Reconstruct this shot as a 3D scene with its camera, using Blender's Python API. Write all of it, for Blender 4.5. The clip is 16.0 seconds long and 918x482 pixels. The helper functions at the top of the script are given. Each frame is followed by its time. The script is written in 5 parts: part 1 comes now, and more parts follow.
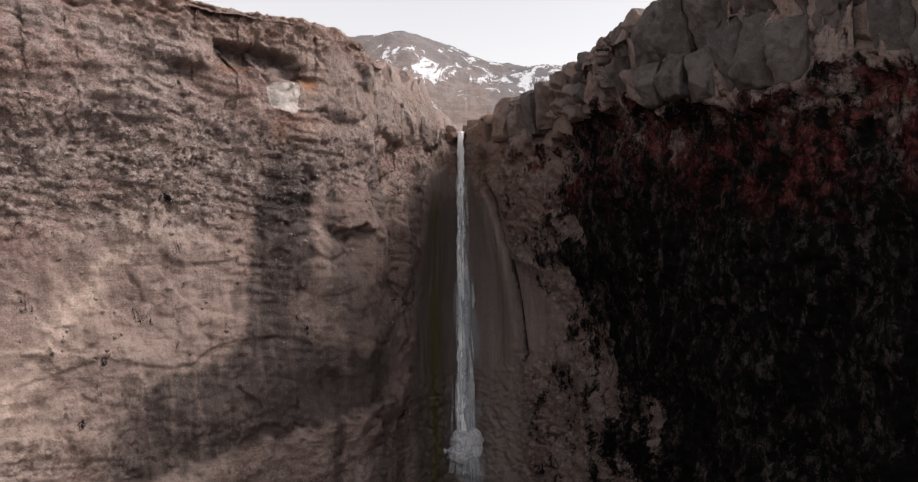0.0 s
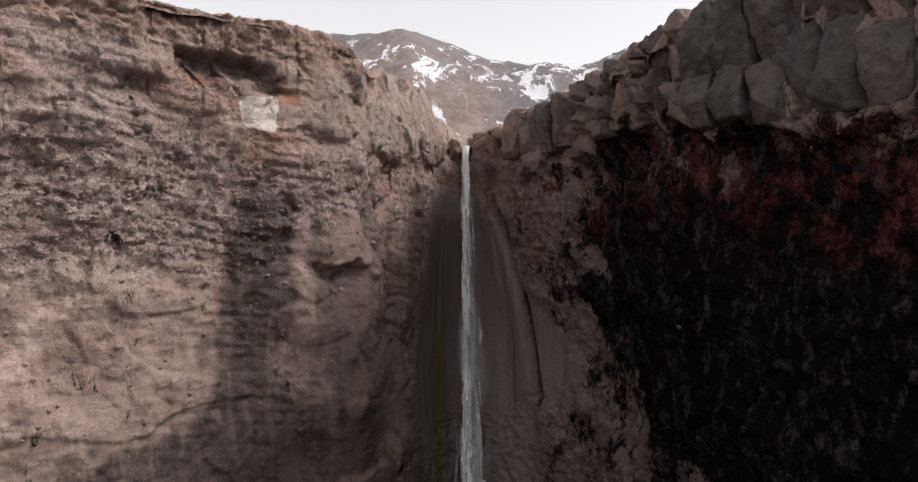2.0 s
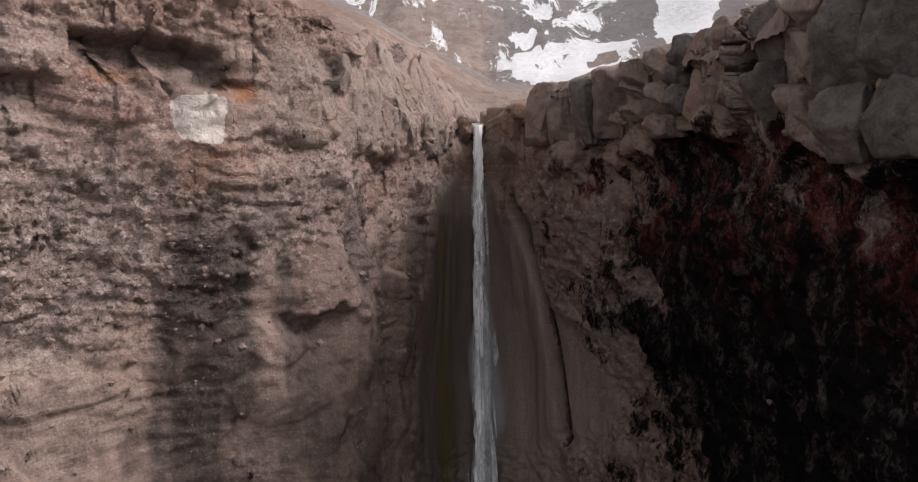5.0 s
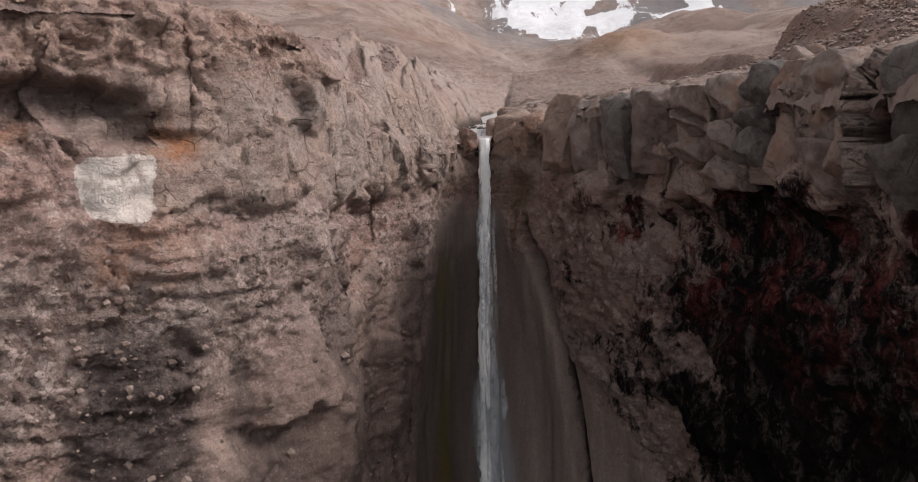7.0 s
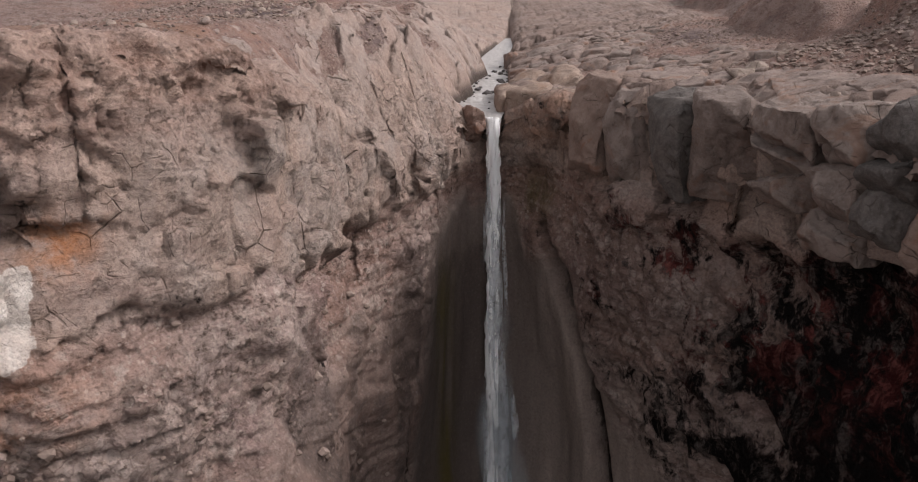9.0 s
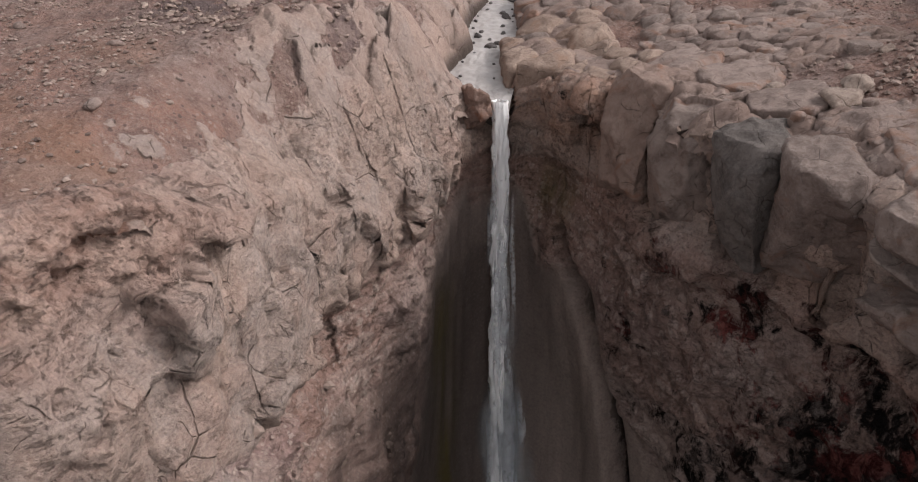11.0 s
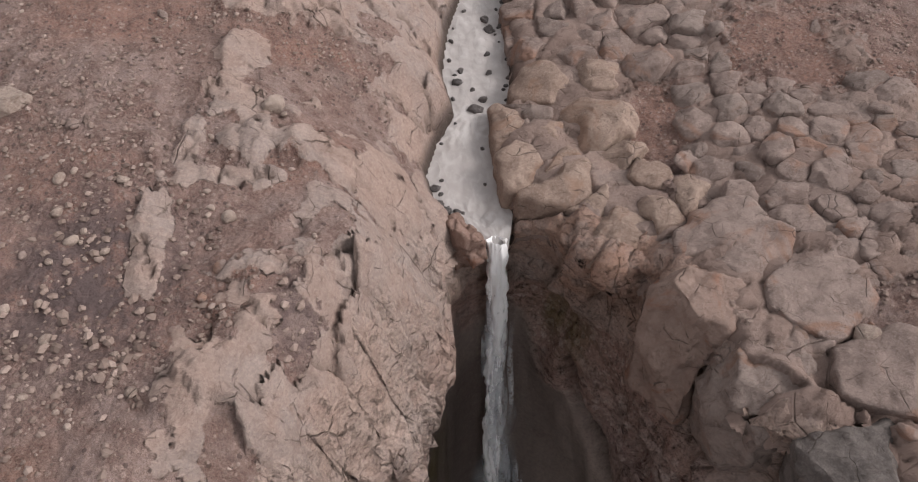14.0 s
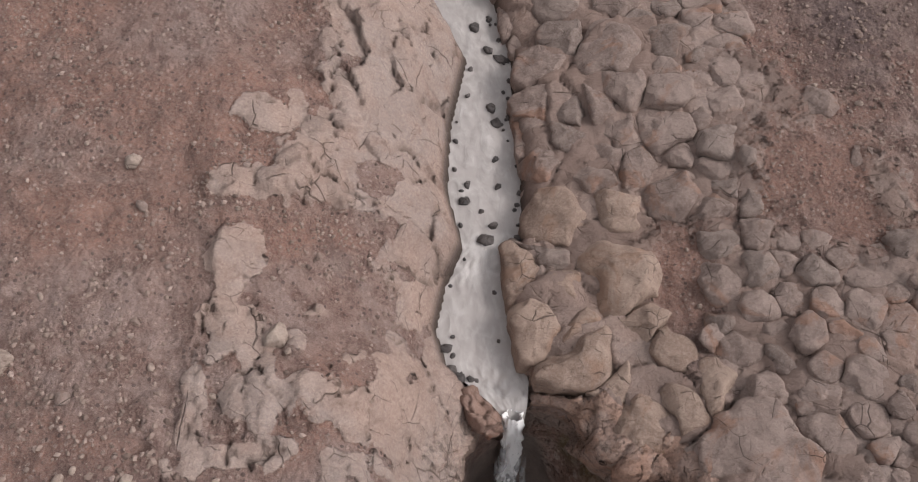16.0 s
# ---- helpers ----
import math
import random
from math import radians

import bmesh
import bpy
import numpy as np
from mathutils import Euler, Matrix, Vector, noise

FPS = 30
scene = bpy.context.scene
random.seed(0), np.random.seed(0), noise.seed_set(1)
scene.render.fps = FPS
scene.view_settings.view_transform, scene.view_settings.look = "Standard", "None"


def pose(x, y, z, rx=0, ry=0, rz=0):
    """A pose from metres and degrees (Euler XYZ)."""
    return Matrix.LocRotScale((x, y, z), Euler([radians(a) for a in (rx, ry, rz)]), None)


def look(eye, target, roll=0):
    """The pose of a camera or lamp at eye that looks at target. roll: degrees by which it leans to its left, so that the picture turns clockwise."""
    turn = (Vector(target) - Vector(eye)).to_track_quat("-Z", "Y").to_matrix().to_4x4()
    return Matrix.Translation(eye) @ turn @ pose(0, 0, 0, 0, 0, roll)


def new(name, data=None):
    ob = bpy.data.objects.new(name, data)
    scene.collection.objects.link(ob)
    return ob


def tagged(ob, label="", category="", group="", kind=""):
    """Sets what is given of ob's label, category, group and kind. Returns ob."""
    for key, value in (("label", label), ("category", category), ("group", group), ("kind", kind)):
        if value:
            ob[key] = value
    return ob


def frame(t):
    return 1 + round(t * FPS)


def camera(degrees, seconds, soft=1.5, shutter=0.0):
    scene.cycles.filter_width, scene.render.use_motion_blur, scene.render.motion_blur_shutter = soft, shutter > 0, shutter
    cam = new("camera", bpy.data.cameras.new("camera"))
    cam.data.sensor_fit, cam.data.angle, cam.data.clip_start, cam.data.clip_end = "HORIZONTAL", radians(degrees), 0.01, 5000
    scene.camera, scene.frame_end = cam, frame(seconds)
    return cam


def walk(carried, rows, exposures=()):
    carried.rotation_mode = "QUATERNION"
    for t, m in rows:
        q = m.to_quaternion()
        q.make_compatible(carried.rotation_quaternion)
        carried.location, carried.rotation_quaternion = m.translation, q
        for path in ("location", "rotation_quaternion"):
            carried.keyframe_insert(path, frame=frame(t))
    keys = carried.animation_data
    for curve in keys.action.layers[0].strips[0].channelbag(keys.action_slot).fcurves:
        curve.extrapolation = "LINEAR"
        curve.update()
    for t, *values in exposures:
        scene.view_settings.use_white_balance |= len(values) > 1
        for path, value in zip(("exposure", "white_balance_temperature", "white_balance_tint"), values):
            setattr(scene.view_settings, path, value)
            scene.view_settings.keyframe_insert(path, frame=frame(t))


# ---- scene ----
cam = camera(60.0, 16.0, soft=1.15)
METRES, EYE, TILT, LEAN, TURN = 150.0, 36.0, 0.0, 0.0, 0.0
ROWS = [
    (0.0, 0.0, 0.0, 0.0, 0.0, 0.0, -0.0),
    (0.5, -0.0011, 0.0272, 0.0067, 0.02, -0.02, -0.0),
    (1.0, -0.0024, 0.0524, 0.0136, -0.0, -0.07, 0.02),
    (1.5, -0.0036, 0.0801, 0.0231, 0.01, -0.12, 0.06),
    (2.0, -0.005, 0.106, 0.033, 0.03, -0.15, 0.06),
    (2.5, -0.0066, 0.1343, 0.0449, 0.04, -0.38, 0.07),
    (3.0, -0.0082, 0.1603, 0.0557, 0.06, -1.23, 0.09),
    (3.5, -0.0099, 0.1879, 0.0677, 0.09, -2.55, 0.12),
    (4.0, -0.0116, 0.2153, 0.0799, 0.09, -3.73, 0.17),
    (6.5, -0.0193, 0.3556, 0.1435, -0.2, -8.59, 0.2),
    (7.0, -0.0212, 0.3869, 0.158, -0.4, -9.52, 0.19),
    (7.5, -0.0227, 0.4156, 0.1716, -0.55, -10.63, 0.23),
    (8.0, -0.0244, 0.4467, 0.1861, -0.72, -12.57, 0.23),
    (8.5, -0.0256, 0.475, 0.1997, -0.86, -15.12, 0.26),
    (11.0, -0.0302, 0.6203, 0.2722, -2.02, -30.51, 0.46),
    (11.5, -0.0312, 0.6477, 0.2868, -3.14, -33.43, 0.45),
    (12.0, -0.0322, 0.6771, 0.3029, -4.26, -36.65, 0.44),
    (12.5, -0.0328, 0.7037, 0.3174, -5.22, -39.61, 0.42),
    (13.0, -0.0328, 0.7324, 0.3331, -5.7, -42.82, 0.49),
    (13.5, -0.0321, 0.7593, 0.3472, -5.93, -45.76, 0.56),
    (14.0, -0.0314, 0.7888, 0.3628, -6.06, -48.96, 0.61),
    (14.5, -0.0307, 0.8163, 0.377, -6.17, -51.9, 0.61),
    (15.0, -0.0295, 0.8464, 0.3925, -6.34, -55.16, 0.64),
    (15.5, -0.028, 0.8741, 0.4067, -6.56, -58.15, 0.69),
    (16.0, -0.0261, 0.9037, 0.4221, -7.62, -61.32, 0.66),
]
walk(cam, [(t, pose(0, 0, EYE, TILT, LEAN, TURN) @ pose(METRES * x, METRES * y, METRES * z, 90 + pitch, roll, yaw)) for t, x, y, z, yaw, pitch, roll in ROWS],
     [(0.0, 0.95), (11.0, 0.94), (16.0, 0.85)])


# ---------------------------------------------------------------- world and light
world = bpy.data.worlds.new("world")
scene.world = world
world.use_nodes = True
wn, wl = world.node_tree.nodes, world.node_tree.links
wn.clear()
sky = wn.new("ShaderNodeTexSky")
sky.sky_type, sky.sun_disc = "NISHITA", False
sky.sun_elevation, sky.sun_rotation = radians(42), radians(97)
sky.air_density, sky.dust_density, sky.altitude = 1.0, 4.0, 900
grey = wn.new("ShaderNodeHueSaturation")
grey.inputs["Saturation"].default_value = 0.10
wback, wout = wn.new("ShaderNodeBackground"), wn.new("ShaderNodeOutputWorld")
wback.inputs["Strength"].default_value = 0.122
wl.new(sky.outputs[0], grey.inputs["Color"])
haze = wn.new("ShaderNodeMix")
haze.data_type, haze.blend_type = "RGBA", "MULTIPLY"
haze.inputs["Factor"].default_value = 1.0
haze.inputs["B"].default_value = (1.0, 0.968, 0.972, 1)
wl.new(grey.outputs[0], haze.inputs["A"])
wl.new(haze.outputs["Result"], wback.inputs["Color"])
wl.new(wback.outputs[0], wout.inputs[0])
sun = new("sun", bpy.data.lights.new("sun", "SUN"))
sun.data.energy, sun.data.angle, sun.data.color = 1.05, radians(17), (1.0, 0.932, 0.905)
sun.matrix_world = look((85, -10, 75), (0, 0, 0))


# ---------------------------------------------------------------- noise on arrays
def lattice(ix, iy, iz, seed):
    n = (ix.astype(np.int64) * 374761393 + iy.astype(np.int64) * 668265263 + iz.astype(np.int64) * 1103515245 + seed * 974711) & 0xFFFFFFFF
    n = ((n ^ (n >> 13)) * 1274126177) & 0xFFFFFFFF
    return (n ^ (n >> 16)) & 0xFFFFFFFF


def perlin(p, seed=0):
    c = np.floor(p).astype(np.int64)
    f = (p - c).astype(np.float32)
    w = f * f * f * (f * (f * 6 - 15) + 10)
    out = np.zeros(len(p), np.float32)
    for dx in (0, 1):
        for dy in (0, 1):
            for dz in (0, 1):
                n = lattice(c[:, 0] + dx, c[:, 1] + dy, c[:, 2] + dz, seed)
                g = ((n & 4) * 0.5 - 1) * (f[:, 0] - dx) + ((n & 8) * 0.25 - 1) * (f[:, 1] - dy) + ((n & 16) * 0.125 - 1) * (f[:, 2] - dz)
                k = (w[:, 0] if dx else 1 - w[:, 0]) * (w[:, 1] if dy else 1 - w[:, 1]) * (w[:, 2] if dz else 1 - w[:, 2])
                out += g * k
    return out


def fbm(p, octaves=4, seed=0, gain=0.5):
    out, amp = np.zeros(len(p), np.float32), 1.0
    for k in range(octaves):
        out += amp * perlin(p * 2.03 ** k + 17.3 * k, seed + k)
        amp *= gain
    return out


def ridged(p, octaves=4, seed=0):
    out, amp = np.zeros(len(p), np.float32), 0.5
    for k in range(octaves):
        out += amp * (1 - 2 * np.abs(perlin(p * 2.03 ** k + 9.1 * k, seed + k)))
        amp *= 0.5
    return out


def worley(p, seed=0):
    """Distances to the nearest and next nearest scattered point, a random number of the nearest one's cell and a slope across it."""
    c = np.floor(p).astype(np.int64)
    f1, f2, rid = np.full(len(p), 9.0, np.float32), np.full(len(p), 9.0, np.float32), np.zeros(len(p), np.float32)
    lean = np.zeros(len(p), np.float32)
    for dx in (-1, 0, 1):
        for dy in (-1, 0, 1):
            for dz in (-1, 0, 1):
                n = lattice(c[:, 0] + dx, c[:, 1] + dy, c[:, 2] + dz, seed)
                q = c + (dx, dy, dz) + np.stack([(n & 255) / 255, (n >> 8 & 255) / 255, (n >> 16 & 255) / 255], 1) * 0.9 + 0.05 - p
                d = np.sqrt((q * q).sum(1)).astype(np.float32)
                near = d < f1
                f2 = np.where(near, f1, np.minimum(f2, d))
                rid = np.where(near, (n >> 24 & 255) / 255.0, rid)
                lean = np.where(near, q[:, 0] * ((n >> 3 & 255) / 127.5 - 1) + q[:, 1] * ((n >> 11 & 255) / 127.5 - 1) + q[:, 2] * ((n >> 19 & 255) / 127.5 - 1), lean)
                f1 = np.where(near, d, f1)
    return f1, f2, rid, lean


def sstep(a, b, x):
    t = np.clip((x - a) / (b - a), 0, 1)
    return t * t * (3 - 2 * t)


def bell(x, mid, width):
    return np.exp(-((x - mid) / width) ** 2)


def spline(points, at):
    """Catmull-Rom through rows of numbers, at float indices."""
    p = np.array(points, float)
    p = np.vstack([2 * p[0] - p[1], p, 2 * p[-1] - p[-2]])
    i = np.clip(np.floor(at).astype(int), 0, len(points) - 2)
    t = (at - i)[:, None]
    a, b, c, d = p[i], p[i + 1], p[i + 2], p[i + 3]
    return 0.5 * (2 * b + (c - a) * t + (2 * a - 5 * b + 4 * c - d) * t * t + (3 * b - a - 3 * c + d) * t ** 3)


# ---------------------------------------------------------------- mesh helpers
def mesh_of(name, co, faces, fields=None, smooth=True):
    """A mesh from arrays of places and of quads or triangles, with point fields."""
    me = bpy.data.meshes.new(name)
    k = faces.shape[1]
    me.vertices.add(len(co))
    me.vertices.foreach_set("co", np.ascontiguousarray(co, np.float32).ravel())
    me.loops.add(faces.size)
    me.loops.foreach_set("vertex_index", np.ascontiguousarray(faces, np.int32).ravel())
    me.polygons.add(len(faces))
    me.polygons.foreach_set("loop_start", np.arange(0, faces.size, k, dtype=np.int32))
    me.polygons.foreach_set("use_smooth", np.full(len(faces), smooth))
    for key, values in (fields or {}).items():
        me.attributes.new(key, "FLOAT", "POINT").data.foreach_set("value", np.ascontiguousarray(values, np.float32))
    me.update(calc_edges=True)
    me.validate()
    return me


def grid_faces(rows, cols):
    i = np.arange(rows * cols).reshape(rows, cols)
    return np.stack([i[:-1, :-1], i[:-1, 1:], i[1:, 1:], i[1:, :-1]], -1).reshape(-1, 4)


def part(name, me, material, parent=None, label=""):
    ob = new(name, me)
    if material:
        me.materials.append(material)
    if parent:
        ob.parent = parent
    return tagged(ob, label)


# ---------------------------------------------------------------- materials
class Nodes:
    """A short hand for node trees."""

    def __init__(self, name):
        self.mat = bpy.data.materials.new(name)
        self.mat.use_nodes = True
        self.n, self.l = self.mat.node_tree.nodes, self.mat.node_tree.links
        self.bsdf = self.n["Principled BSDF"]
        self.pos = self.n.new("ShaderNodeNewGeometry").outputs["Position"]

    def put(self, socket, value):
        if isinstance(value, bpy.types.NodeSocket):
            self.l.new(value, socket)
        elif isinstance(value, tuple) and len(value) == 3 and socket.type == "RGBA":
            socket.default_value = (*value, 1)
        else:
            socket.default_value = value

    def at(self, sx, sy=None, sz=None, where=None):
        m = self.n.new("ShaderNodeMapping")
        m.inputs["Scale"].default_value = (sx, sx if sy is None else sy, sx if sz is None else sz)
        self.l.new(where or self.pos, m.inputs["Vector"])
        return m.outputs[0]

    def warped(self, scale, amount, wave=1.0):
        t = self.n.new("ShaderNodeTexNoise")
        t.inputs["Scale"].default_value, t.inputs["Detail"].default_value = wave, 3.0
        base = self.at(scale)
        self.l.new(base, t.inputs["Vector"])
        k = self.n.new("ShaderNodeVectorMath")
        k.operation = "MULTIPLY_ADD"
        self.l.new(t.outputs["Color"], k.inputs[0])
        k.inputs[1].default_value = (amount, amount, amount)
        self.l.new(base, k.inputs[2])
        return k.outputs[0]

    def cracks(self, scale, width, amount=0.7):
        """Thin broken crack lines: one in their middle, nought beside them."""
        line = self.band(self.voronoi(self.warped(scale, amount), 1, "DISTANCE_TO_EDGE"), 0.0, width, 1, 0)
        return self.math("MULTIPLY", line, self.band(self.noise(self.at(scale * 1.7), 1, 3), 0.50, 0.60))

    def facets(self, scale, amount=0.5):
        """Height of a surface broken into tilted facets."""
        at = self.warped(scale, amount, 1.6)
        t = self.n.new("ShaderNodeTexVoronoi")
        t.inputs["Scale"].default_value = 1.0
        self.l.new(at, t.inputs["Vector"])
        a, b, c = (self.n.new("ShaderNodeVectorMath") for _ in range(3))
        a.operation, b.operation, c.operation = "SUBTRACT", "SUBTRACT", "DOT_PRODUCT"
        self.l.new(at, a.inputs[0])
        self.l.new(t.outputs["Position"], a.inputs[1])
        self.l.new(t.outputs["Color"], b.inputs[0])
        b.inputs[1].default_value = (0.5, 0.5, 0.5)
        self.l.new(a.outputs[0], c.inputs[0])
        self.l.new(b.outputs[0], c.inputs[1])
        return c.outputs["Value"]

    def noise(self, where, scale=1.0, detail=4.0, rough=0.55, warp=0.0):
        t = self.n.new("ShaderNodeTexNoise")
        for key, v in (("Scale", scale), ("Detail", detail), ("Roughness", rough), ("Distortion", warp)):
            t.inputs[key].default_value = v
        self.l.new(where, t.inputs["Vector"])
        return t.outputs[0]

    def voronoi(self, where, scale=1.0, feature="F1", out="Distance"):
        t = self.n.new("ShaderNodeTexVoronoi")
        t.feature = feature
        t.inputs["Scale"].default_value = scale
        self.l.new(where, t.inputs["Vector"])
        return t.outputs[out]

    def field(self, name):
        t = self.n.new("ShaderNodeAttribute")
        t.attribute_name = name
        return t.outputs["Fac"]

    def math(self, op, a, b=0.0, clamp=False):
        t = self.n.new("ShaderNodeMath")
        t.operation, t.use_clamp = op, clamp
        self.put(t.inputs[0], a), self.put(t.inputs[1], b)
        return t.outputs[0]

    def band(self, x, lo, hi, a=0.0, b=1.0):
        t = self.n.new("ShaderNodeMapRange")
        t.interpolation_type = "SMOOTHSTEP"
        for key, v in (("Value", x), ("From Min", lo), ("From Max", hi), ("To Min", a), ("To Max", b)):
            self.put(t.inputs[key], v)
        return t.outputs[0]

    def mix(self, f, a, b, blend="MIX"):
        t = self.n.new("ShaderNodeMix")
        t.data_type, t.blend_type = "RGBA", blend
        self.put(t.inputs["Factor"], f), self.put(t.inputs["A"], a), self.put(t.inputs["B"], b)
        return t.outputs["Result"]

    def bump(self, height, distance, strength=1.0, under=None):
        t = self.n.new("ShaderNodeBump")
        t.inputs["Distance"].default_value, t.inputs["Strength"].default_value = distance, strength
        self.put(t.inputs["Height"], height)
        if under:
            self.l.new(under, t.inputs["Normal"])
        return t.outputs[0]

    def done(self, colour, rough, normal=None, **more):
        self.put(self.bsdf.inputs["Base Color"], colour)
        self.put(self.bsdf.inputs["Roughness"], rough)
        if normal:
            self.l.new(normal, self.bsdf.inputs["Normal"])
        for key, v in more.items():
            self.put(self.bsdf.inputs[key.replace("_", " ")], v)
        return self.mat


def gravel_look(m):
    """Colour and relief of pink-brown volcanic gravel."""
    big = m.noise(m.at(0.11), 1, 5, 0.6, 0.5)
    mid = m.noise(m.at(0.9), 1, 5, 0.65)
    fine = m.noise(m.at(9.0), 1, 4, 0.7)
    peb = m.voronoi(m.at(3.4), 1, "F1", "Color")
    size = m.voronoi(m.at(3.4), 1)
    col = m.mix(m.band(big, 0.40, 0.60), (0.275, 0.152, 0.118), (0.29, 0.22, 0.20))
    col = m.mix(m.band(mid, 0.38, 0.68), col, (0.14, 0.081, 0.066))
    col = m.mix(m.band(fine, 0.36, 0.70, 0, 0.85), col, (0.275, 0.198, 0.172))
    spot = m.math("MULTIPLY", m.band(peb, 0.60, 0.68), m.band(size, 0.42, 0.25))
    col = m.mix(spot, col, (0.33, 0.245, 0.212))
    dark = m.math("MULTIPLY", m.band(peb, 0.3, 0.22), m.band(size, 0.4, 0.25))
    col = m.mix(m.math("MULTIPLY", dark, 0.7), col, (0.06, 0.045, 0.042))
    grain = m.noise(m.at(22.0), 1, 3, 0.7)
    col = m.mix(m.band(grain, 0.42, 0.62, 0, 0.55), col, (0.10, 0.066, 0.056))
    col = m.mix(m.math("MULTIPLY", m.field("cinder"), m.band(mid, 0.35, 0.55, 0.35, 0.9)), col, (0.105, 0.078, 0.076))
    ash = m.band(m.noise(m.at(0.19), 1, 6, 0.7, 0.8), 0.54, 0.68, 0, 0.4)
    col = m.mix(ash, col, (0.088, 0.066, 0.062))
    high = m.math("ADD", m.math("MULTIPLY", m.math("SUBTRACT", 1.0, size), 0.6), m.math("MULTIPLY", fine, 0.7))
    return col, high


def pale_look(m):
    """Colour and relief of pale jointed lava rock, in beige, grey and pink."""
    big = m.noise(m.at(0.16), 1, 4, 0.6, 0.6)
    mid = m.noise(m.at(0.8), 1, 5, 0.65, 0.4)
    fine = m.noise(m.at(6.0), 1, 5, 0.7)
    col = m.mix(m.band(big, 0.35, 0.65), (0.322, 0.234, 0.196), (0.28, 0.228, 0.207))
    col = m.mix(m.band(mid, 0.44, 0.70, 0, 0.6), col, (0.24, 0.16, 0.13))
    col = m.mix(m.band(fine, 0.38, 0.72, 0, 0.6), col, (0.425, 0.335, 0.29))
    pit = m.band(m.noise(m.at(2.3), 1, 6, 0.75), 0.58, 0.66, 0, 0.25)
    col = m.mix(pit, col, (0.12, 0.08, 0.065))
    mottle = m.noise(m.at(1.2, 1.2, 1.8), 1, 9, 0.78, 0.6)
    col = m.mix(m.band(mottle, 0.54, 0.64, 0, 0.38), col, (0.175, 0.122, 0.102))
    crack = m.math("MAXIMUM", m.cracks(0.27, 0.016, 0.30), m.math("MULTIPLY", m.cracks(0.62, 0.020, 0.4), 0.7))
    col = m.mix(m.math("MULTIPLY", crack, 0.72), col, (0.06, 0.043, 0.036))
    high = m.math("ADD", m.math("MULTIPLY", mid, 0.5), m.math("MULTIPLY", fine, 0.45))
    high = m.math("SUBTRACT", high, m.math("ADD", m.math("MULTIPLY", crack, 0.4), m.math("MULTIPLY", mottle, -0.5)))
    return col, high, crack


def ground_material():
    m = Nodes("plateau_ground")
    gcol, ghigh = gravel_look(m)
    pcol, phigh, crack = pale_look(m)
    joint = m.field("joint")
    tone = m.field("tone")
    pcol = m.mix(m.math("MULTIPLY", tone, 0.8), pcol, (0.19, 0.135, 0.115))
    pcol = m.mix(m.math("MULTIPLY", joint, 0.7), pcol, (0.09, 0.066, 0.055))
    edge = m.math("ADD", m.field("rock"), m.math("MULTIPLY", m.math("SUBTRACT", m.noise(m.at(1.7), 1, 7, 0.75), 0.5), 1.3))
    rock = m.band(edge, 0.34, 0.66)
    col = m.mix(rock, gcol, pcol)
    dry = m.mix(m.band(m.noise(m.at(0.03), 1, 9, 0.72), 0.42, 0.58), (0.245, 0.172, 0.143), (0.35, 0.268, 0.23))
    dry = m.mix(m.band(m.noise(m.at(0.22), 1, 7, 0.75), 0.48, 0.68, 0, 0.6), dry, (0.14, 0.097, 0.082))
    dry = m.mix(m.band(m.noise(m.at(0.012), 1, 4, 0.6), 0.56, 0.66, 0, 0.3), dry, (0.30, 0.175, 0.12))
    col = m.mix(m.field("far"), col, dry)
    col = m.mix(m.field("ochre"), col, m.mix(m.field("far"), (0.25, 0.13, 0.075), (0.40, 0.23, 0.13)))
    # mountain rock, its grey lifted to carry the haze of distance
    bare = m.mix(m.band(m.noise(m.at(0.006, 0.006, 0.02), 1, 8, 0.7), 0.35, 0.65), (0.155, 0.146, 0.148), (0.205, 0.192, 0.192))
    col = m.mix(m.field("mount"), col, bare)
    col = m.mix(m.field("wet"), col, (0.06, 0.045, 0.038))
    streak = m.math("ADD", m.math("MULTIPLY", m.noise(m.at(0.006, 0.004, 0.006), 1, 5, 0.6, 0.8), 0.4), m.math("MULTIPLY", m.noise(m.at(0.022, 0.006, 0.011), 1, 9, 0.76, 0.9), 0.6))
    snow = m.band(m.math("ADD", m.field("snow"), m.math("MULTIPLY", m.math("SUBTRACT", streak, 0.5), 3.8)), 0.47, 0.54)
    snow = m.math("MULTIPLY", snow, m.band(m.field("snow"), 0.08, 0.22))
    col = m.mix(snow, col, (0.70, 0.70, 0.72))
    high = m.math("ADD", m.math("MULTIPLY", ghigh, m.math("SUBTRACT", 1.0, rock)), m.math("MULTIPLY", phigh, rock))
    b = m.bump(m.math("MULTIPLY", m.facets(0.8), rock), 0.7, 0.7)
    b = m.bump(high, 0.22, 0.9, b)
    b = m.bump(m.math("MULTIPLY", m.math("ADD", m.facets(0.11), m.math("MULTIPLY", m.noise(m.at(0.6), 1, 6, 0.7), 0.5)), m.field("far")), 3.5, 0.8, b)
    return m.done(col, 0.92, b, Specular_IOR_Level=0.25)


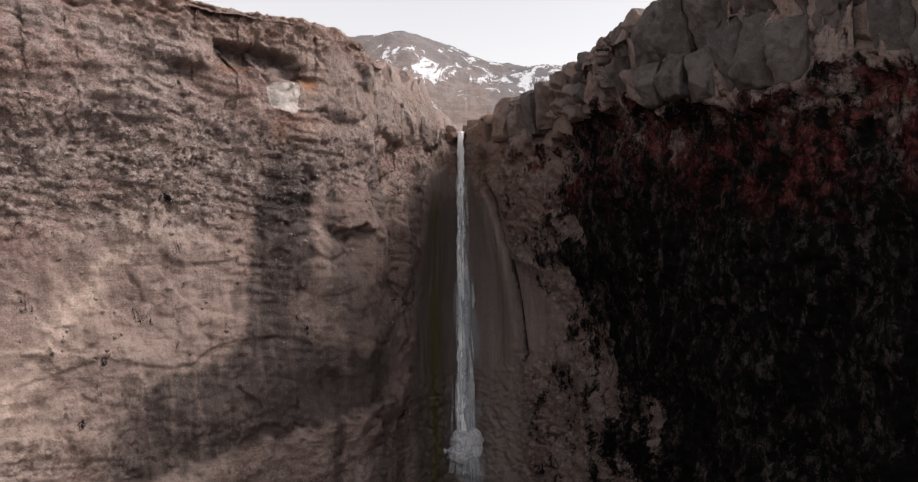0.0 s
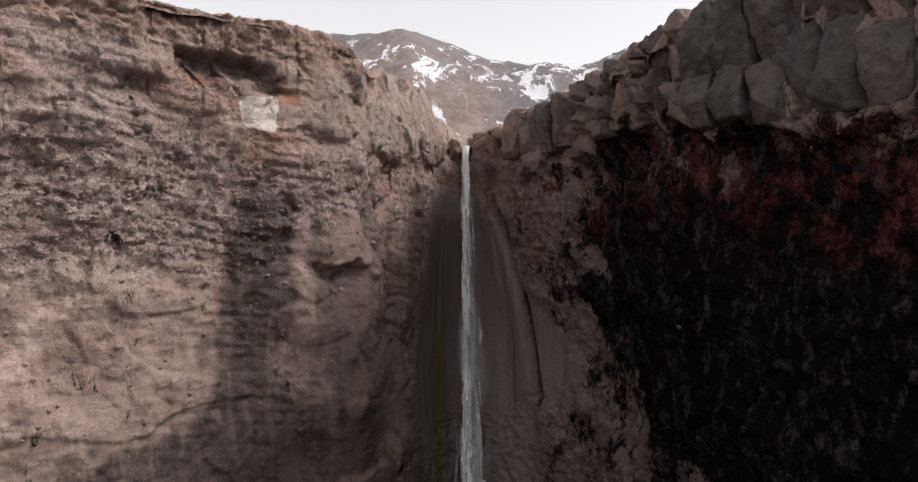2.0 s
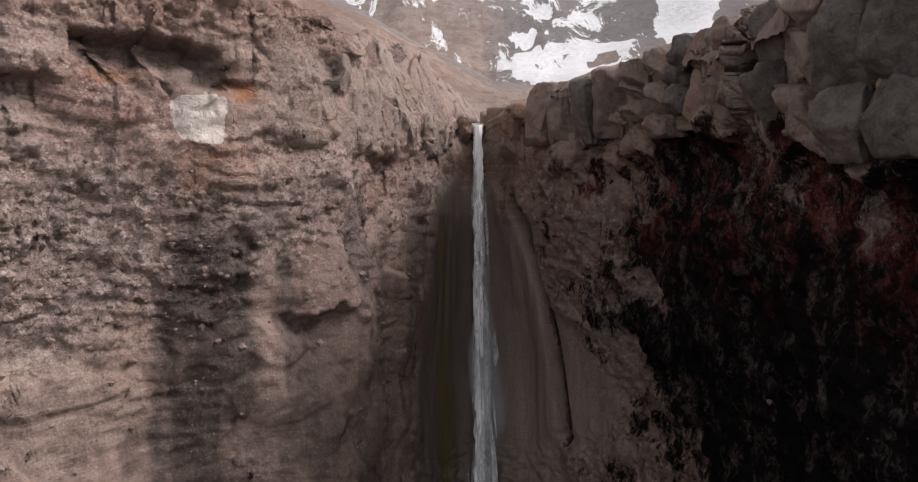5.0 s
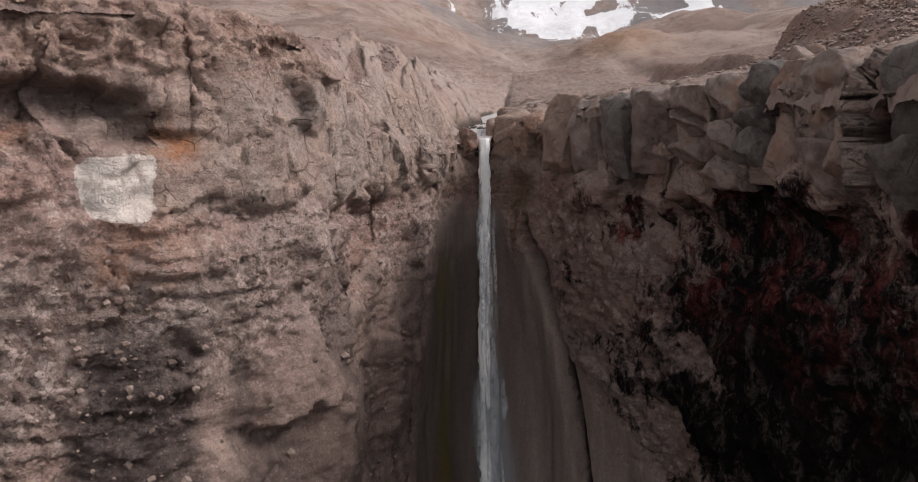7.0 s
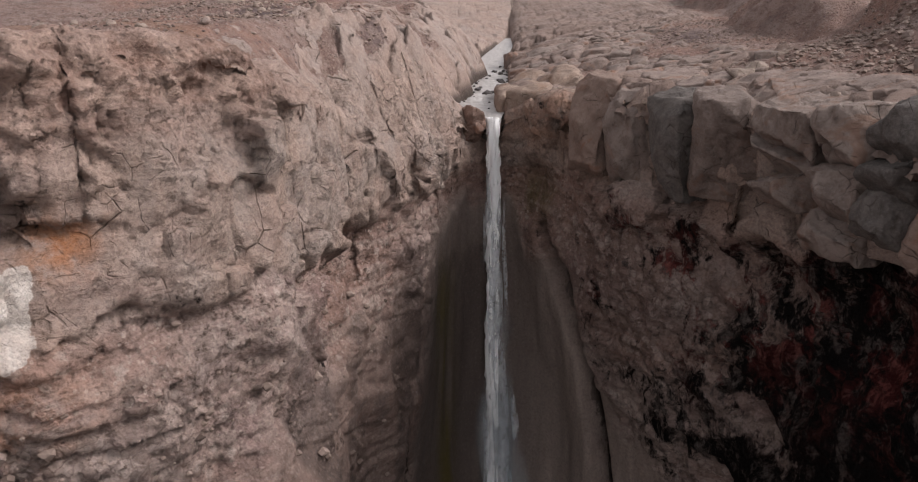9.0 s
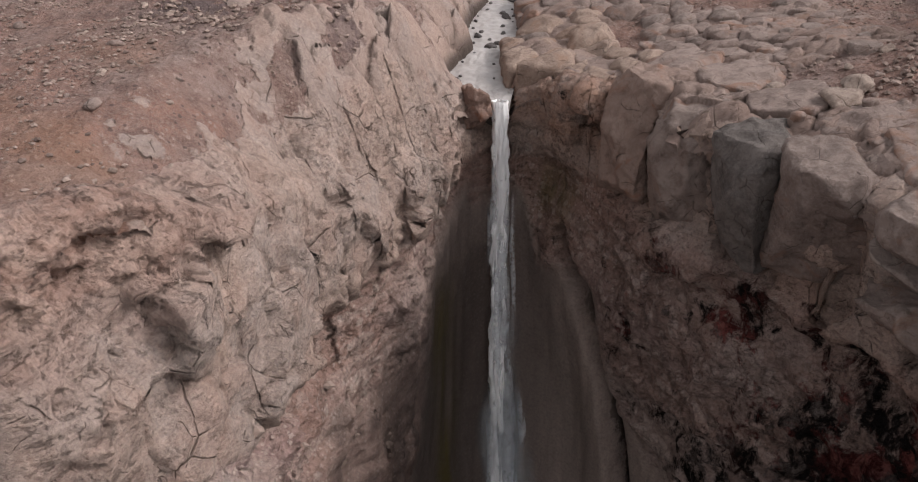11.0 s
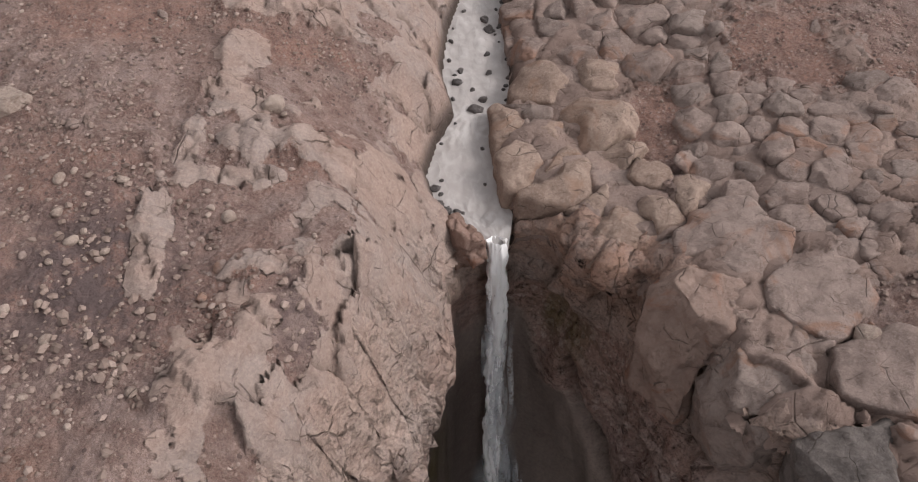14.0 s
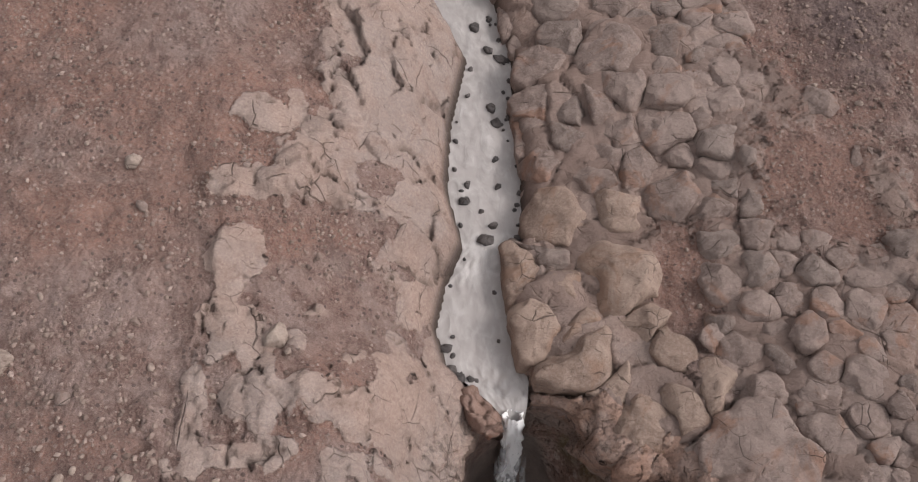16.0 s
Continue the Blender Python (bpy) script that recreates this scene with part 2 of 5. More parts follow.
def cliff_material():
    m = Nodes("cliff_rock")
    big = m.noise(m.at(0.09), 1, 5, 0.6, 0.5)
    mid = m.noise(m.at(0.5), 1, 6, 0.68, 0.6)
    fine = m.noise(m.at(4.2), 1, 5, 0.72)
    lay = m.noise(m.at(0.13, 0.13, 1.5), 1, 7, 0.66, 0.3)
    run = m.noise(m.at(0.55, 0.55, 0.06), 1, 6, 0.65, 0.2)
    # brown tuff and breccia: a dusty matrix, thin beds, angular fragments
    col = m.mix(m.band(big, 0.36, 0.64), (0.262, 0.168, 0.140), (0.315, 0.240, 0.218))
    col = m.mix(m.band(lay, 0.50, 0.62, 0, 0.65), col, (0.345, 0.262, 0.228))
    col = m.mix(m.band(lay, 0.44, 0.36, 0, 0.6), col, (0.135, 0.088, 0.073))
    blot = m.noise(m.warped(0.22, 1.2), 1, 8, 0.72)
    col = m.mix(m.band(blot, 0.53, 0.64, 0, 0.7), col, (0.36, 0.278, 0.245))
    col = m.mix(m.band(blot, 0.46, 0.36, 0, 0.6), col, (0.135, 0.092, 0.08))
    plum = m.noise(m.warped(0.12, 0.8), 1, 6, 0.68)
    col = m.mix(m.band(plum, 0.53, 0.66, 0, 0.55), col, (0.205, 0.128, 0.122))
    shard, apart = m.voronoi(m.warped(1.5, 0.35, 2.0), 1, "F1", "Color"), m.voronoi(m.warped(1.5, 0.35, 2.0), 1)
    pale_bits = m.math("MULTIPLY", m.band(shard, 0.60, 0.66), m.band(apart, 0.50, 0.30))
    shard2, apart2 = m.voronoi(m.at(4.0), 1, "F1", "Color"), m.voronoi(m.at(4.0), 1)
    bits2 = m.math("MULTIPLY", m.band(shard2, 0.56, 0.62), m.band(apart2, 0.48, 0.28))
    loose = m.band(m.noise(m.at(0.28), 1, 5, 0.65), 0.40, 0.60, 0.2, 1.0)
    col = m.mix(m.math("MULTIPLY", m.math("MULTIPLY", pale_bits, loose), 0.7), col, (0.40, 0.325, 0.29))
    col = m.mix(m.math("MULTIPLY", m.math("MULTIPLY", bits2, loose), 0.65), col, (0.42, 0.34, 0.30))
    pits = m.math("MULTIPLY", m.band(m.noise(m.at(1.5, 1.5, 2.2), 1, 8, 0.76, 0.4), 0.545, 0.62, 0, 0.75), m.math("MULTIPLY", m.band(m.noise(m.at(0.13), 1, 4, 0.6), 0.42, 0.62, 0.12, 1.0), m.band(m.field("calm"), 0, 1, 1, 0.25)))
    col = m.mix(pits, col, (0.10, 0.066, 0.056))
    # tan washed slope
    tan = m.mix(m.band(run, 0.4, 0.65), (0.50, 0.385, 0.325), (0.40, 0.295, 0.245))
    tan = m.mix(m.band(m.noise(m.at(1.1, 1.1, 1.8), 1, 8, 0.74), 0.52, 0.64, 0, 0.5), tan, (0.19, 0.125, 0.10))
    col = m.mix(m.field("tan"), col, tan)
    wash = m.mix(m.band(run, 0.40, 0.62), (0.235, 0.165, 0.14), (0.165, 0.115, 0.098))
    wash = m.mix(m.band(m.noise(m.at(0.5, 0.5, 3.2), 1, 8, 0.74, 0.6), 0.50, 0.64, 0, 0.6), wash, (0.33, 0.25, 0.215))
    seam = m.noise(m.warped(0.35, 0.5), 1, 3, 0.5)
    thin = m.noise(m.at(0.09, 0.09, 1.5), 1, 6, 0.68, 0.6)
    lines = m.math("MULTIPLY", m.band(m.math("ABSOLUTE", m.math("SUBTRACT", thin, 0.5)), 0.016, 0.0), m.band(seam, 0.42, 0.58))
    wash = m.mix(m.math("MULTIPLY", lines, 0.7), wash, (0.085, 0.058, 0.05))
    wash = m.mix(m.math("MULTIPLY", bits2, 0.35), wash, (0.36, 0.29, 0.26))
    col = m.mix(m.math("MULTIPLY", m.math("MULTIPLY", m.field("calm"), 0.8), m.math("SUBTRACT", 1.0, m.math("MULTIPLY", m.field("tan"), 0.85))), col, wash)
    # grey rubble
    rub = m.mix(m.band(shard, 0.25, 0.8), (0.175, 0.132, 0.118), (0.40, 0.325, 0.295))
    rub = m.mix(m.band(m.voronoi(m.warped(1.5, 0.35, 2.0), 1, "DISTANCE_TO_EDGE"), 0.10, 0.0, 0, 0.75), rub, (0.085, 0.06, 0.052))
    col = m.mix(m.math("MULTIPLY", m.field("rubble"), m.band(blot, 0.40, 0.55, 0.25, 0.7)), col, rub)
    # pale cap rock
    pcol, phigh, crack = pale_look(m)
    pcol = m.mix(m.math("MULTIPLY", m.field("tone"), 0.42), pcol, (0.18, 0.132, 0.11))
    pcol = m.mix(m.band(m.noise(m.warped(0.2, 1.0), 1, 5, 0.65), 0.50, 0.64, 0, 0.42), pcol, (0.255, 0.168, 0.138))
    pcol = m.mix(m.band(m.noise(m.at(1.3), 1, 8, 0.76, 0.5), 0.56, 0.63, 0, 0.32), pcol, (0.13, 0.088, 0.073))
    col = m.mix(m.field("cap"), col, pcol)
    # reddish top soil, rust
    col = m.mix(m.math("MULTIPLY", m.field("soil"), m.band(lay, 0.3, 0.6, 0.45, 1.0)), col, m.mix(m.band(mid, 0.38, 0.66), (0.335, 0.238, 0.198), (0.215, 0.132, 0.105)))
    rust = m.math("MULTIPLY", m.field("rust"), m.band(mid, 0.35, 0.6))
    col = m.mix(rust, col, (0.30, 0.125, 0.055))
    crust = m.mix(m.band(mid, 0.35, 0.65), (0.60, 0.545, 0.505), (0.47, 0.405, 0.365))
    col = m.mix(m.band(m.math("ADD", m.field("white"), m.math("MULTIPLY", m.math("SUBTRACT", m.noise(m.at(1.6), 1, 6, 0.72), 0.5), 1.6)), 0.40, 0.62, 0, 0.92), col, crust)
    # black scoria, deepened by painted overhang shade: hollows, hanging grey-brown crusts, dark red bands
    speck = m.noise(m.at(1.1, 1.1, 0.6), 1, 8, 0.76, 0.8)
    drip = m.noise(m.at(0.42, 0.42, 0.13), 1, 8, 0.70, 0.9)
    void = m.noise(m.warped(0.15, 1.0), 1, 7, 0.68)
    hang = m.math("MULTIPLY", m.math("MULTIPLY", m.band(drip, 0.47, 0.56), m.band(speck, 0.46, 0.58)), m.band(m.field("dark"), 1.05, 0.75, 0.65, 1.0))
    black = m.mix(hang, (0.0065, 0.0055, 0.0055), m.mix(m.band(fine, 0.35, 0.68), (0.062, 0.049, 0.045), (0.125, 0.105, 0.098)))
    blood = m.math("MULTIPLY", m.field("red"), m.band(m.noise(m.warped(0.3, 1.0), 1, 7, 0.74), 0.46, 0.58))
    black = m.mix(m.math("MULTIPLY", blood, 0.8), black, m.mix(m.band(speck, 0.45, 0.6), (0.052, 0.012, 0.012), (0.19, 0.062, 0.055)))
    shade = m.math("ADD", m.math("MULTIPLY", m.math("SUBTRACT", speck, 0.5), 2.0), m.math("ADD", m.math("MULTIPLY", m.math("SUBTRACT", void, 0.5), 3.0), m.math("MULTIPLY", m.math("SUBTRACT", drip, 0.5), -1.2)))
    scor_shade = m.band(m.math("ADD", m.field("dark"), shade), 0.40, 0.78)
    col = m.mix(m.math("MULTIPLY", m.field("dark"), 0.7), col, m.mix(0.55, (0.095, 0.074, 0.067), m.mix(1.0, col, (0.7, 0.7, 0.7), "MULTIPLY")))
    col = m.mix(scor_shade, col, black)
    # washed smooth wall, wet streaks, the hollows' shade painted in the wet tint, algae
    soft = m.mix(m.band(run, 0.4, 0.66), (0.215, 0.17, 0.148), (0.275, 0.22, 0.192))
    soft = m.mix(m.band(m.noise(m.at(1.2, 1.2, 0.5), 1, 8, 0.74), 0.50, 0.66, 0, 0.4), soft, (0.15, 0.115, 0.10))
    col = m.mix(m.field("smooth"), col, soft)
    wet_shade = m.math("MULTIPLY", m.field("wet"), m.band(run, 0.28, 0.56, 0.55, 1.0))
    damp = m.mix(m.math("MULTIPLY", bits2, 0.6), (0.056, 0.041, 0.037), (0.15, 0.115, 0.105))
    col = m.mix(m.math("MULTIPLY", wet_shade, 0.95), col, damp)
    col = m.mix(m.math("MULTIPLY", m.field("algae"), m.band(run, 0.3, 0.6)), col, (0.10, 0.078, 0.018))
    col = m.mix(m.band(fine, 0.35, 0.72, 0, 0.5), col, m.mix(1.0, col, (1.5, 1.48, 1.45), "MULTIPLY"))
    col = m.mix(m.band(fine, 0.48, 0.30, 0, 0.4), col, m.mix(1.0, col, (0.55, 0.53, 0.52), "MULTIPLY"))
    flat = m.math("SUBTRACT", 1.0, m.math("MAXIMUM", m.math("MULTIPLY", m.field("smooth"), 0.85), m.math("MULTIPLY", m.field("calm"), 0.68)))
    high = m.math("ADD", m.math("MULTIPLY", mid, 0.8), m.math("ADD", m.math("MULTIPLY", fine, 0.5), m.math("MULTIPLY", lay, 0.7)))
    high = m.math("ADD", high, m.math("MULTIPLY", m.math("MULTIPLY", crack, m.field("cap")), -0.5))
    high = m.math("SUBTRACT", high, m.math("MULTIPLY", pits, 0.5))
    flat = m.math("MULTIPLY", flat, m.band(m.field("white"), 0, 1, 1, 0.45))
    b = m.bump(m.math("MULTIPLY", m.facets(0.7), flat), 0.6, 0.45)
    calmcap = m.math("MULTIPLY", flat, m.band(m.field("cap"), 0, 1, 1, 0.5))
    b = m.bump(m.math("MULTIPLY", m.facets(2.2), calmcap), 0.34, 0.9, b)
    b = m.bump(m.math("MULTIPLY", m.facets(6.0), calmcap), 0.13, 0.9, b)
    grain = m.math("SUBTRACT", 1.0, m.math("MAXIMUM", m.math("MULTIPLY", m.field("smooth"), 0.8), m.math("MULTIPLY", m.field("calm"), 0.25)))
    b = m.bump(m.math("MULTIPLY", high, grain), 0.28, 1.0, b)
    return m.done(col, m.band(wet_shade, 0, 1, 0.92, 0.55), b, Specular_IOR_Level=m.band(scor_shade, 0, 1, 0.3, 0.06))


def rock_material(name, a, b, c, mark=None, rough=0.9):
    """Loose rock: two body colours, a pale dusting, and an optional rusty blotch."""
    m = Nodes(name)
    obj = m.n.new("ShaderNodeObjectInfo")
    mid = m.noise(m.at(0.9), 1, 6, 0.68, 0.6)
    fine = m.noise(m.at(6.5), 1, 5, 0.72)
    col = m.mix(m.band(m.math("ADD", mid, m.math("MULTIPLY", m.math("SUBTRACT", obj.outputs["Random"], 0.5), 0.22)), 0.38, 0.62), a, b)
    col = m.mix(m.band(fine, 0.4, 0.75, 0, 0.6), col, c)
    if mark:
        col = m.mix(m.band(m.noise(m.at(0.33), 1, 5, 0.65, 0.8), 0.52, 0.66, 0, 0.8), col, mark)
    crack = m.math("MAXIMUM", m.cracks(0.42, 0.014, 0.3), m.math("MULTIPLY", m.cracks(1.0, 0.018, 0.4), 0.6))
    worn = m.noise(m.at(1.6), 1, 9, 0.78, 0.5)
    col = m.mix(m.band(worn, 0.53, 0.64, 0, 0.45), col, m.mix(1.0, col, (0.5, 0.46, 0.44), "MULTIPLY"))
    col = m.mix(m.math("MULTIPLY", crack, 0.7), col, (0.05, 0.036, 0.03))
    high = m.math("ADD", m.math("ADD", mid, m.math("MULTIPLY", worn, 0.6)), m.math("MULTIPLY", fine, 0.5))
    high = m.math("SUBTRACT", high, m.math("MULTIPLY", crack, 0.5))
    b = m.bump(m.facets(0.7), 0.5, 0.6)
    b = m.bump(m.facets(2.6), 0.14, 0.6, b)
    return m.done(col, rough, m.bump(high, 0.16, 0.8, b), Specular_IOR_Level=0.3)


def stone_stuff_material():
    m = Nodes("loose_stone")
    r = m.n.new("ShaderNodeNewGeometry").outputs["Random Per Island"]
    col = m.mix(m.band(r, 0.0, 0.5), (0.12, 0.088, 0.075), (0.25, 0.19, 0.162))
    col = m.mix(m.band(r, 0.62, 1.0), col, (0.34, 0.265, 0.23))
    col = m.mix(m.band(m.noise(m.at(7), 1, 4), 0.4, 0.7, 0, 0.4), col, (0.16, 0.11, 0.09))
    return m.done(col, 0.92, None, Specular_IOR_Level=0.25)


def stream_material():
    m = Nodes("milky_stream_water")
    rip = m.noise(m.at(1.7, 0.8, 1), 1, 6, 0.62, 1.2)
    foam = m.band(m.math("ADD", m.field("foam"), m.math("MULTIPLY", m.math("SUBTRACT", rip, 0.5), 1.6)), 0.2, 0.9)
    col = m.mix(foam, (0.37, 0.342, 0.328), (0.47, 0.447, 0.435))
    return m.done(col, m.band(foam, 0, 1, 0.34, 0.65), m.bump(rip, 0.07, 0.6))


def falling_material(name, amount, sharp, colour):
    """White falling water, torn into strands that let the rock show through."""
    m = Nodes(name)
    strand = m.noise(m.at(1.4, 1.4, 0.75), 1, 7, 0.66, 0.9)
    clot = m.noise(m.at(1.1, 1.1, 0.75), 1, 5, 0.65, 0.6)
    a = m.math("ADD", strand, m.math("MULTIPLY", m.math("SUBTRACT", clot, 0.5), 0.6))
    a = m.math("MULTIPLY", m.band(a, 0.42 - sharp, 0.42 + sharp), m.math("MULTIPLY", m.field("body"), amount), True)
    return m.done(colour, 0.45, m.bump(strand, 0.12, 0.6), Alpha=a, Specular_IOR_Level=0.3)


M_GROUND, M_CLIFF, M_STONES = ground_material(), cliff_material(), stone_stuff_material()
M_STREAM = stream_material()
M_FALL = falling_material("falling_water", 2.3, 0.40, (0.97, 0.97, 0.97))
M_VEIL = falling_material("water_veil", 0.55, 0.45, (0.88, 0.90, 0.93))
M_MIST = falling_material("water_mist", 0.20, 0.5, (0.80, 0.86, 0.92))
M_SPRAY = falling_material("water_spray", 1.0, 0.45, (0.96, 0.97, 0.98))
M_PALE = rock_material("pale_lava_rock", (0.33, 0.262, 0.222), (0.235, 0.178, 0.148), (0.40, 0.335, 0.29))
M_BLOCK = rock_material("grey_pink_lava_block", (0.265, 0.203, 0.178), (0.19, 0.142, 0.124), (0.32, 0.255, 0.226), (0.25, 0.145, 0.105))
M_CAP = rock_material("cap_lava_rock", (0.235, 0.185, 0.163), (0.165, 0.125, 0.110), (0.285, 0.235, 0.21), (0.21, 0.125, 0.092))
# grey cap rock, darkened to hold the shade of blocks facing away
M_CAPGREY_SHADED = rock_material("grey_cap_lava_rock", (0.135, 0.115, 0.106), (0.08, 0.068, 0.063), (0.18, 0.158, 0.148))
M_CAPRED = rock_material("pink_cap_lava_rock", (0.24, 0.17, 0.142), (0.17, 0.115, 0.095), (0.29, 0.225, 0.19), (0.24, 0.12, 0.08))
M_RED = rock_material("red_brown_lava_boulder", (0.25, 0.165, 0.135), (0.17, 0.105, 0.082), (0.31, 0.23, 0.195), (0.24, 0.105, 0.06))
M_WETSTONE = rock_material("wet_dark_stone", (0.055, 0.05, 0.05), (0.09, 0.078, 0.075), (0.13, 0.115, 0.11), None, 0.45)
M_TAN = rock_material("tan_lava_rock", (0.30, 0.222, 0.180), (0.225, 0.160, 0.128), (0.36, 0.285, 0.24), (0.255, 0.165, 0.122))

# ---------------------------------------------------------------- plan of the canyon head
# The canyon's edge from its left wall round the fall's notch to its right wall: x, y, height.
TOP = [(-140, -90, 64), (-108, 5, 64), (-75, 52, 64), (-58, 72, 65), (-44, 87, 65), (-33, 97.5, 65.5), (-25.5, 104.5, 66), (-18.5, 110.5, 66),
       (-14.8, 115, 65), (-12.6, 121, 62), (-10.8, 127, 59.5), (-8, 132.5, 57), (-5, 137.5, 56), (-2.6, 141.6, 55.5), (-3, 145.5, 56.5),
       (-1.5, 147.8, 55.5), (0.5, 148.3, 55.0), (2.2, 147.6, 56.4), (4.6, 145, 57.8), (7.0, 142.5, 57.6), (7.8, 139.2, 58.6), (8.4, 135.8, 59.0),
       (10.4, 132.4, 59.3), (12.4, 128.8, 59.6), (14.6, 124.3, 60.0), (16.2, 117, 60.2), (17.8, 108, 60.2), (19.0, 99, 60.4), (21.6, 91, 60.8),
       (26, 82, 61.4), (33.5, 70, 62.4), (48, 55, 64), (85, 10, 64), (120, -90, 64)]
# The same places of the wall 46 m, 24 m and -3 m over the canyon's floor.
MID = [(-139, -91), (-107, 4), (-74, 51), (-57, 71), (-43.5, 86.5), (-33, 96.5), (-26, 103), (-18, 109), (-14, 113.5), (-11.2, 120.5), (-9.8, 126.5), (-8, 131.5),
       (-6, 136), (-4.8, 140), (-3.6, 144), (-1.8, 147.2), (0.8, 148.6), (3.2, 147.9), (5, 145.6), (6.6, 142.4), (8, 139.6), (9.8, 136.4), (12, 132),
       (14.8, 127.6), (17.6, 122), (19.5, 115), (21.5, 107), (24, 98.5), (26.5, 90), (30, 80), (37, 68), (52, 53), (88, 9), (122, -90)]
LOW = [(-138, -92), (-106, 3), (-73, 50), (-56, 70), (-42.5, 85.5), (-33, 95), (-26, 102), (-18.5, 107.5), (-13.5, 112.5), (-11, 120), (-10.2, 127), (-9.5, 131.5),
       (-8.2, 136), (-6.6, 139.8), (-4.8, 143.4), (-2.6, 146.6), (0.8, 148.2), (4.2, 147.2), (7.2, 145), (9.8, 142), (12, 139.6), (14.4, 136.6), (16.8, 133.2),
       (19.6, 129), (21.4, 123), (23, 116), (25, 108), (27, 99), (29.5, 90.5), (33, 80.5), (40, 68), (54, 53), (90, 8), (124, -90)]
FOOT = [(-134, -94), (-103, 0), (-70, 48), (-53, 68), (-40, 83.5), (-31, 92.5), (-24.5, 99.5), (-17.5, 105), (-12, 110.5), (-9.5, 118.5), (-8.6, 126), (-8, 131),
        (-7.2, 135.6), (-6, 139.2), (-4.2, 141.8), (-2.4, 143.8), (0.8, 144.6), (4.6, 143.8), (8, 142), (11, 139.8), (13.2, 136.8), (15.2, 133.6), (17.4, 130),
        (19.8, 126), (21.6, 120), (23.4, 113.5), (25.5, 106), (28, 98), (31, 89.5), (35, 79.5), (42, 67), (56, 52), (92, 6), (126, -90)]
# The stream above the fall: y, middle x, half width.
STREAM = np.array([(147.3, 0.2, 0.5), (148.2, 0.2, 0.8), (149.4, -0.2, 1.4), (151, -1.0, 2.0), (153, -1.3, 2.1), (155.7, -0.8, 1.7), (158, 0.6, 1.7), (162, 0.7, 2.3), (167, 1.3, 2.0),
                   (172, 2.5, 1.5), (178, 1.4, 2.1), (190, 3.0, 1.9), (202, 5, 1.4), (214, 6.5, 0.5), (230, 8, 0.1), (330, 20, 0.1)])
CAP_BASE = 52.6


def stream_at(y):
    return np.interp(y, STREAM[:, 0], STREAM[:, 1]), np.interp(y, STREAM[:, 0], STREAM[:, 2])


def water_level(y):
    return 56.35 + 0.035 * (np.maximum(y, 147.0) - 148) + 0.25 * sstep(156.2, 158.0, y)




def jag(xy):
    """The broken run of the canyon's edge: shifts of its places."""
    p = np.stack([xy[:, 0], xy[:, 1], 0 * xy[:, 0]], 1)
    a, b, rid, lean = worley(p / 3.4, 17)
    dx = 0.9 * fbm(p / 5.5, 4, 11) + 0.7 * (rid - 0.5)
    dy = 0.9 * fbm(p / 5.5, 4, 15) + 0.7 * (rid * 7.7 % 1 - 0.5)
    calm = 1 - bell(xy[:, 0], 0, 3.5) * bell(xy[:, 1], 148, 4)
    return np.stack([dx, dy], 1) * calm[:, None]


RIM_AT = np.linspace(0, len(TOP) - 1, 2400)
RIM = spline(TOP, RIM_AT)
RIM[:, :2] += jag(RIM[:, :2])
CANYON = np.vstack([RIM[:, :2], [(160, -400), (-180, -400)]])


def rim_distance(x, y):
    """Metres from the canyon's edge, positive on the plateau, and the edge's height there."""
    d, h = np.full(len(x), 1e9, np.float32), np.zeros(len(x), np.float32)
    near = (x > -175) & (x < 165) & (y > -130) & (y < 190)
    idx = np.where(near)[0]
    seg = RIM[::4]
    for a in range(0, len(idx), 20000):
        k = idx[a:a + 20000]
        q = (x[k, None] - seg[None, :, 0]) ** 2 + (y[k, None] - seg[None, :, 1]) ** 2
        j = q.argmin(1)
        d[k], h[k] = np.sqrt(q[np.arange(len(k)), j]), seg[j, 2]
    inside = np.zeros(len(x), bool)
    px, py = CANYON[::4, 0], CANYON[::4, 1]
    qx, qy = np.roll(px, -1), np.roll(py, -1)
    for x0, y0, x1, y1 in zip(px, py, qx, qy):
        if y0 != y1:
            inside ^= ((y0 > y) != (y1 > y)) & (x < (x1 - x0) * (y - y0) / (y1 - y0) + x0)
    return np.where(inside, -d, d), h


# ---------------------------------------------------------------- plateau, hills and mountains: one sheet
RIDGE_AZ = (-40, -20, -12, -8, -4, 0, 2, 5, 6.5, 9, 12, 16, 18, 24, 40)
NEAR_AZ, NEAR_EL = (-40, -20, -11, -0.6, 2, 6, 40), (11, 13, 12.3, 7.0, 5.6, 5.0, 6.0)
RIDGE_EL = (9.5, 12.0, 13.4, 13.8, 14.2, 12.7, 12.1, 11.7, 12.0, 11.7, 12.5, 12.9, 12.2, 11.0, 9.0)


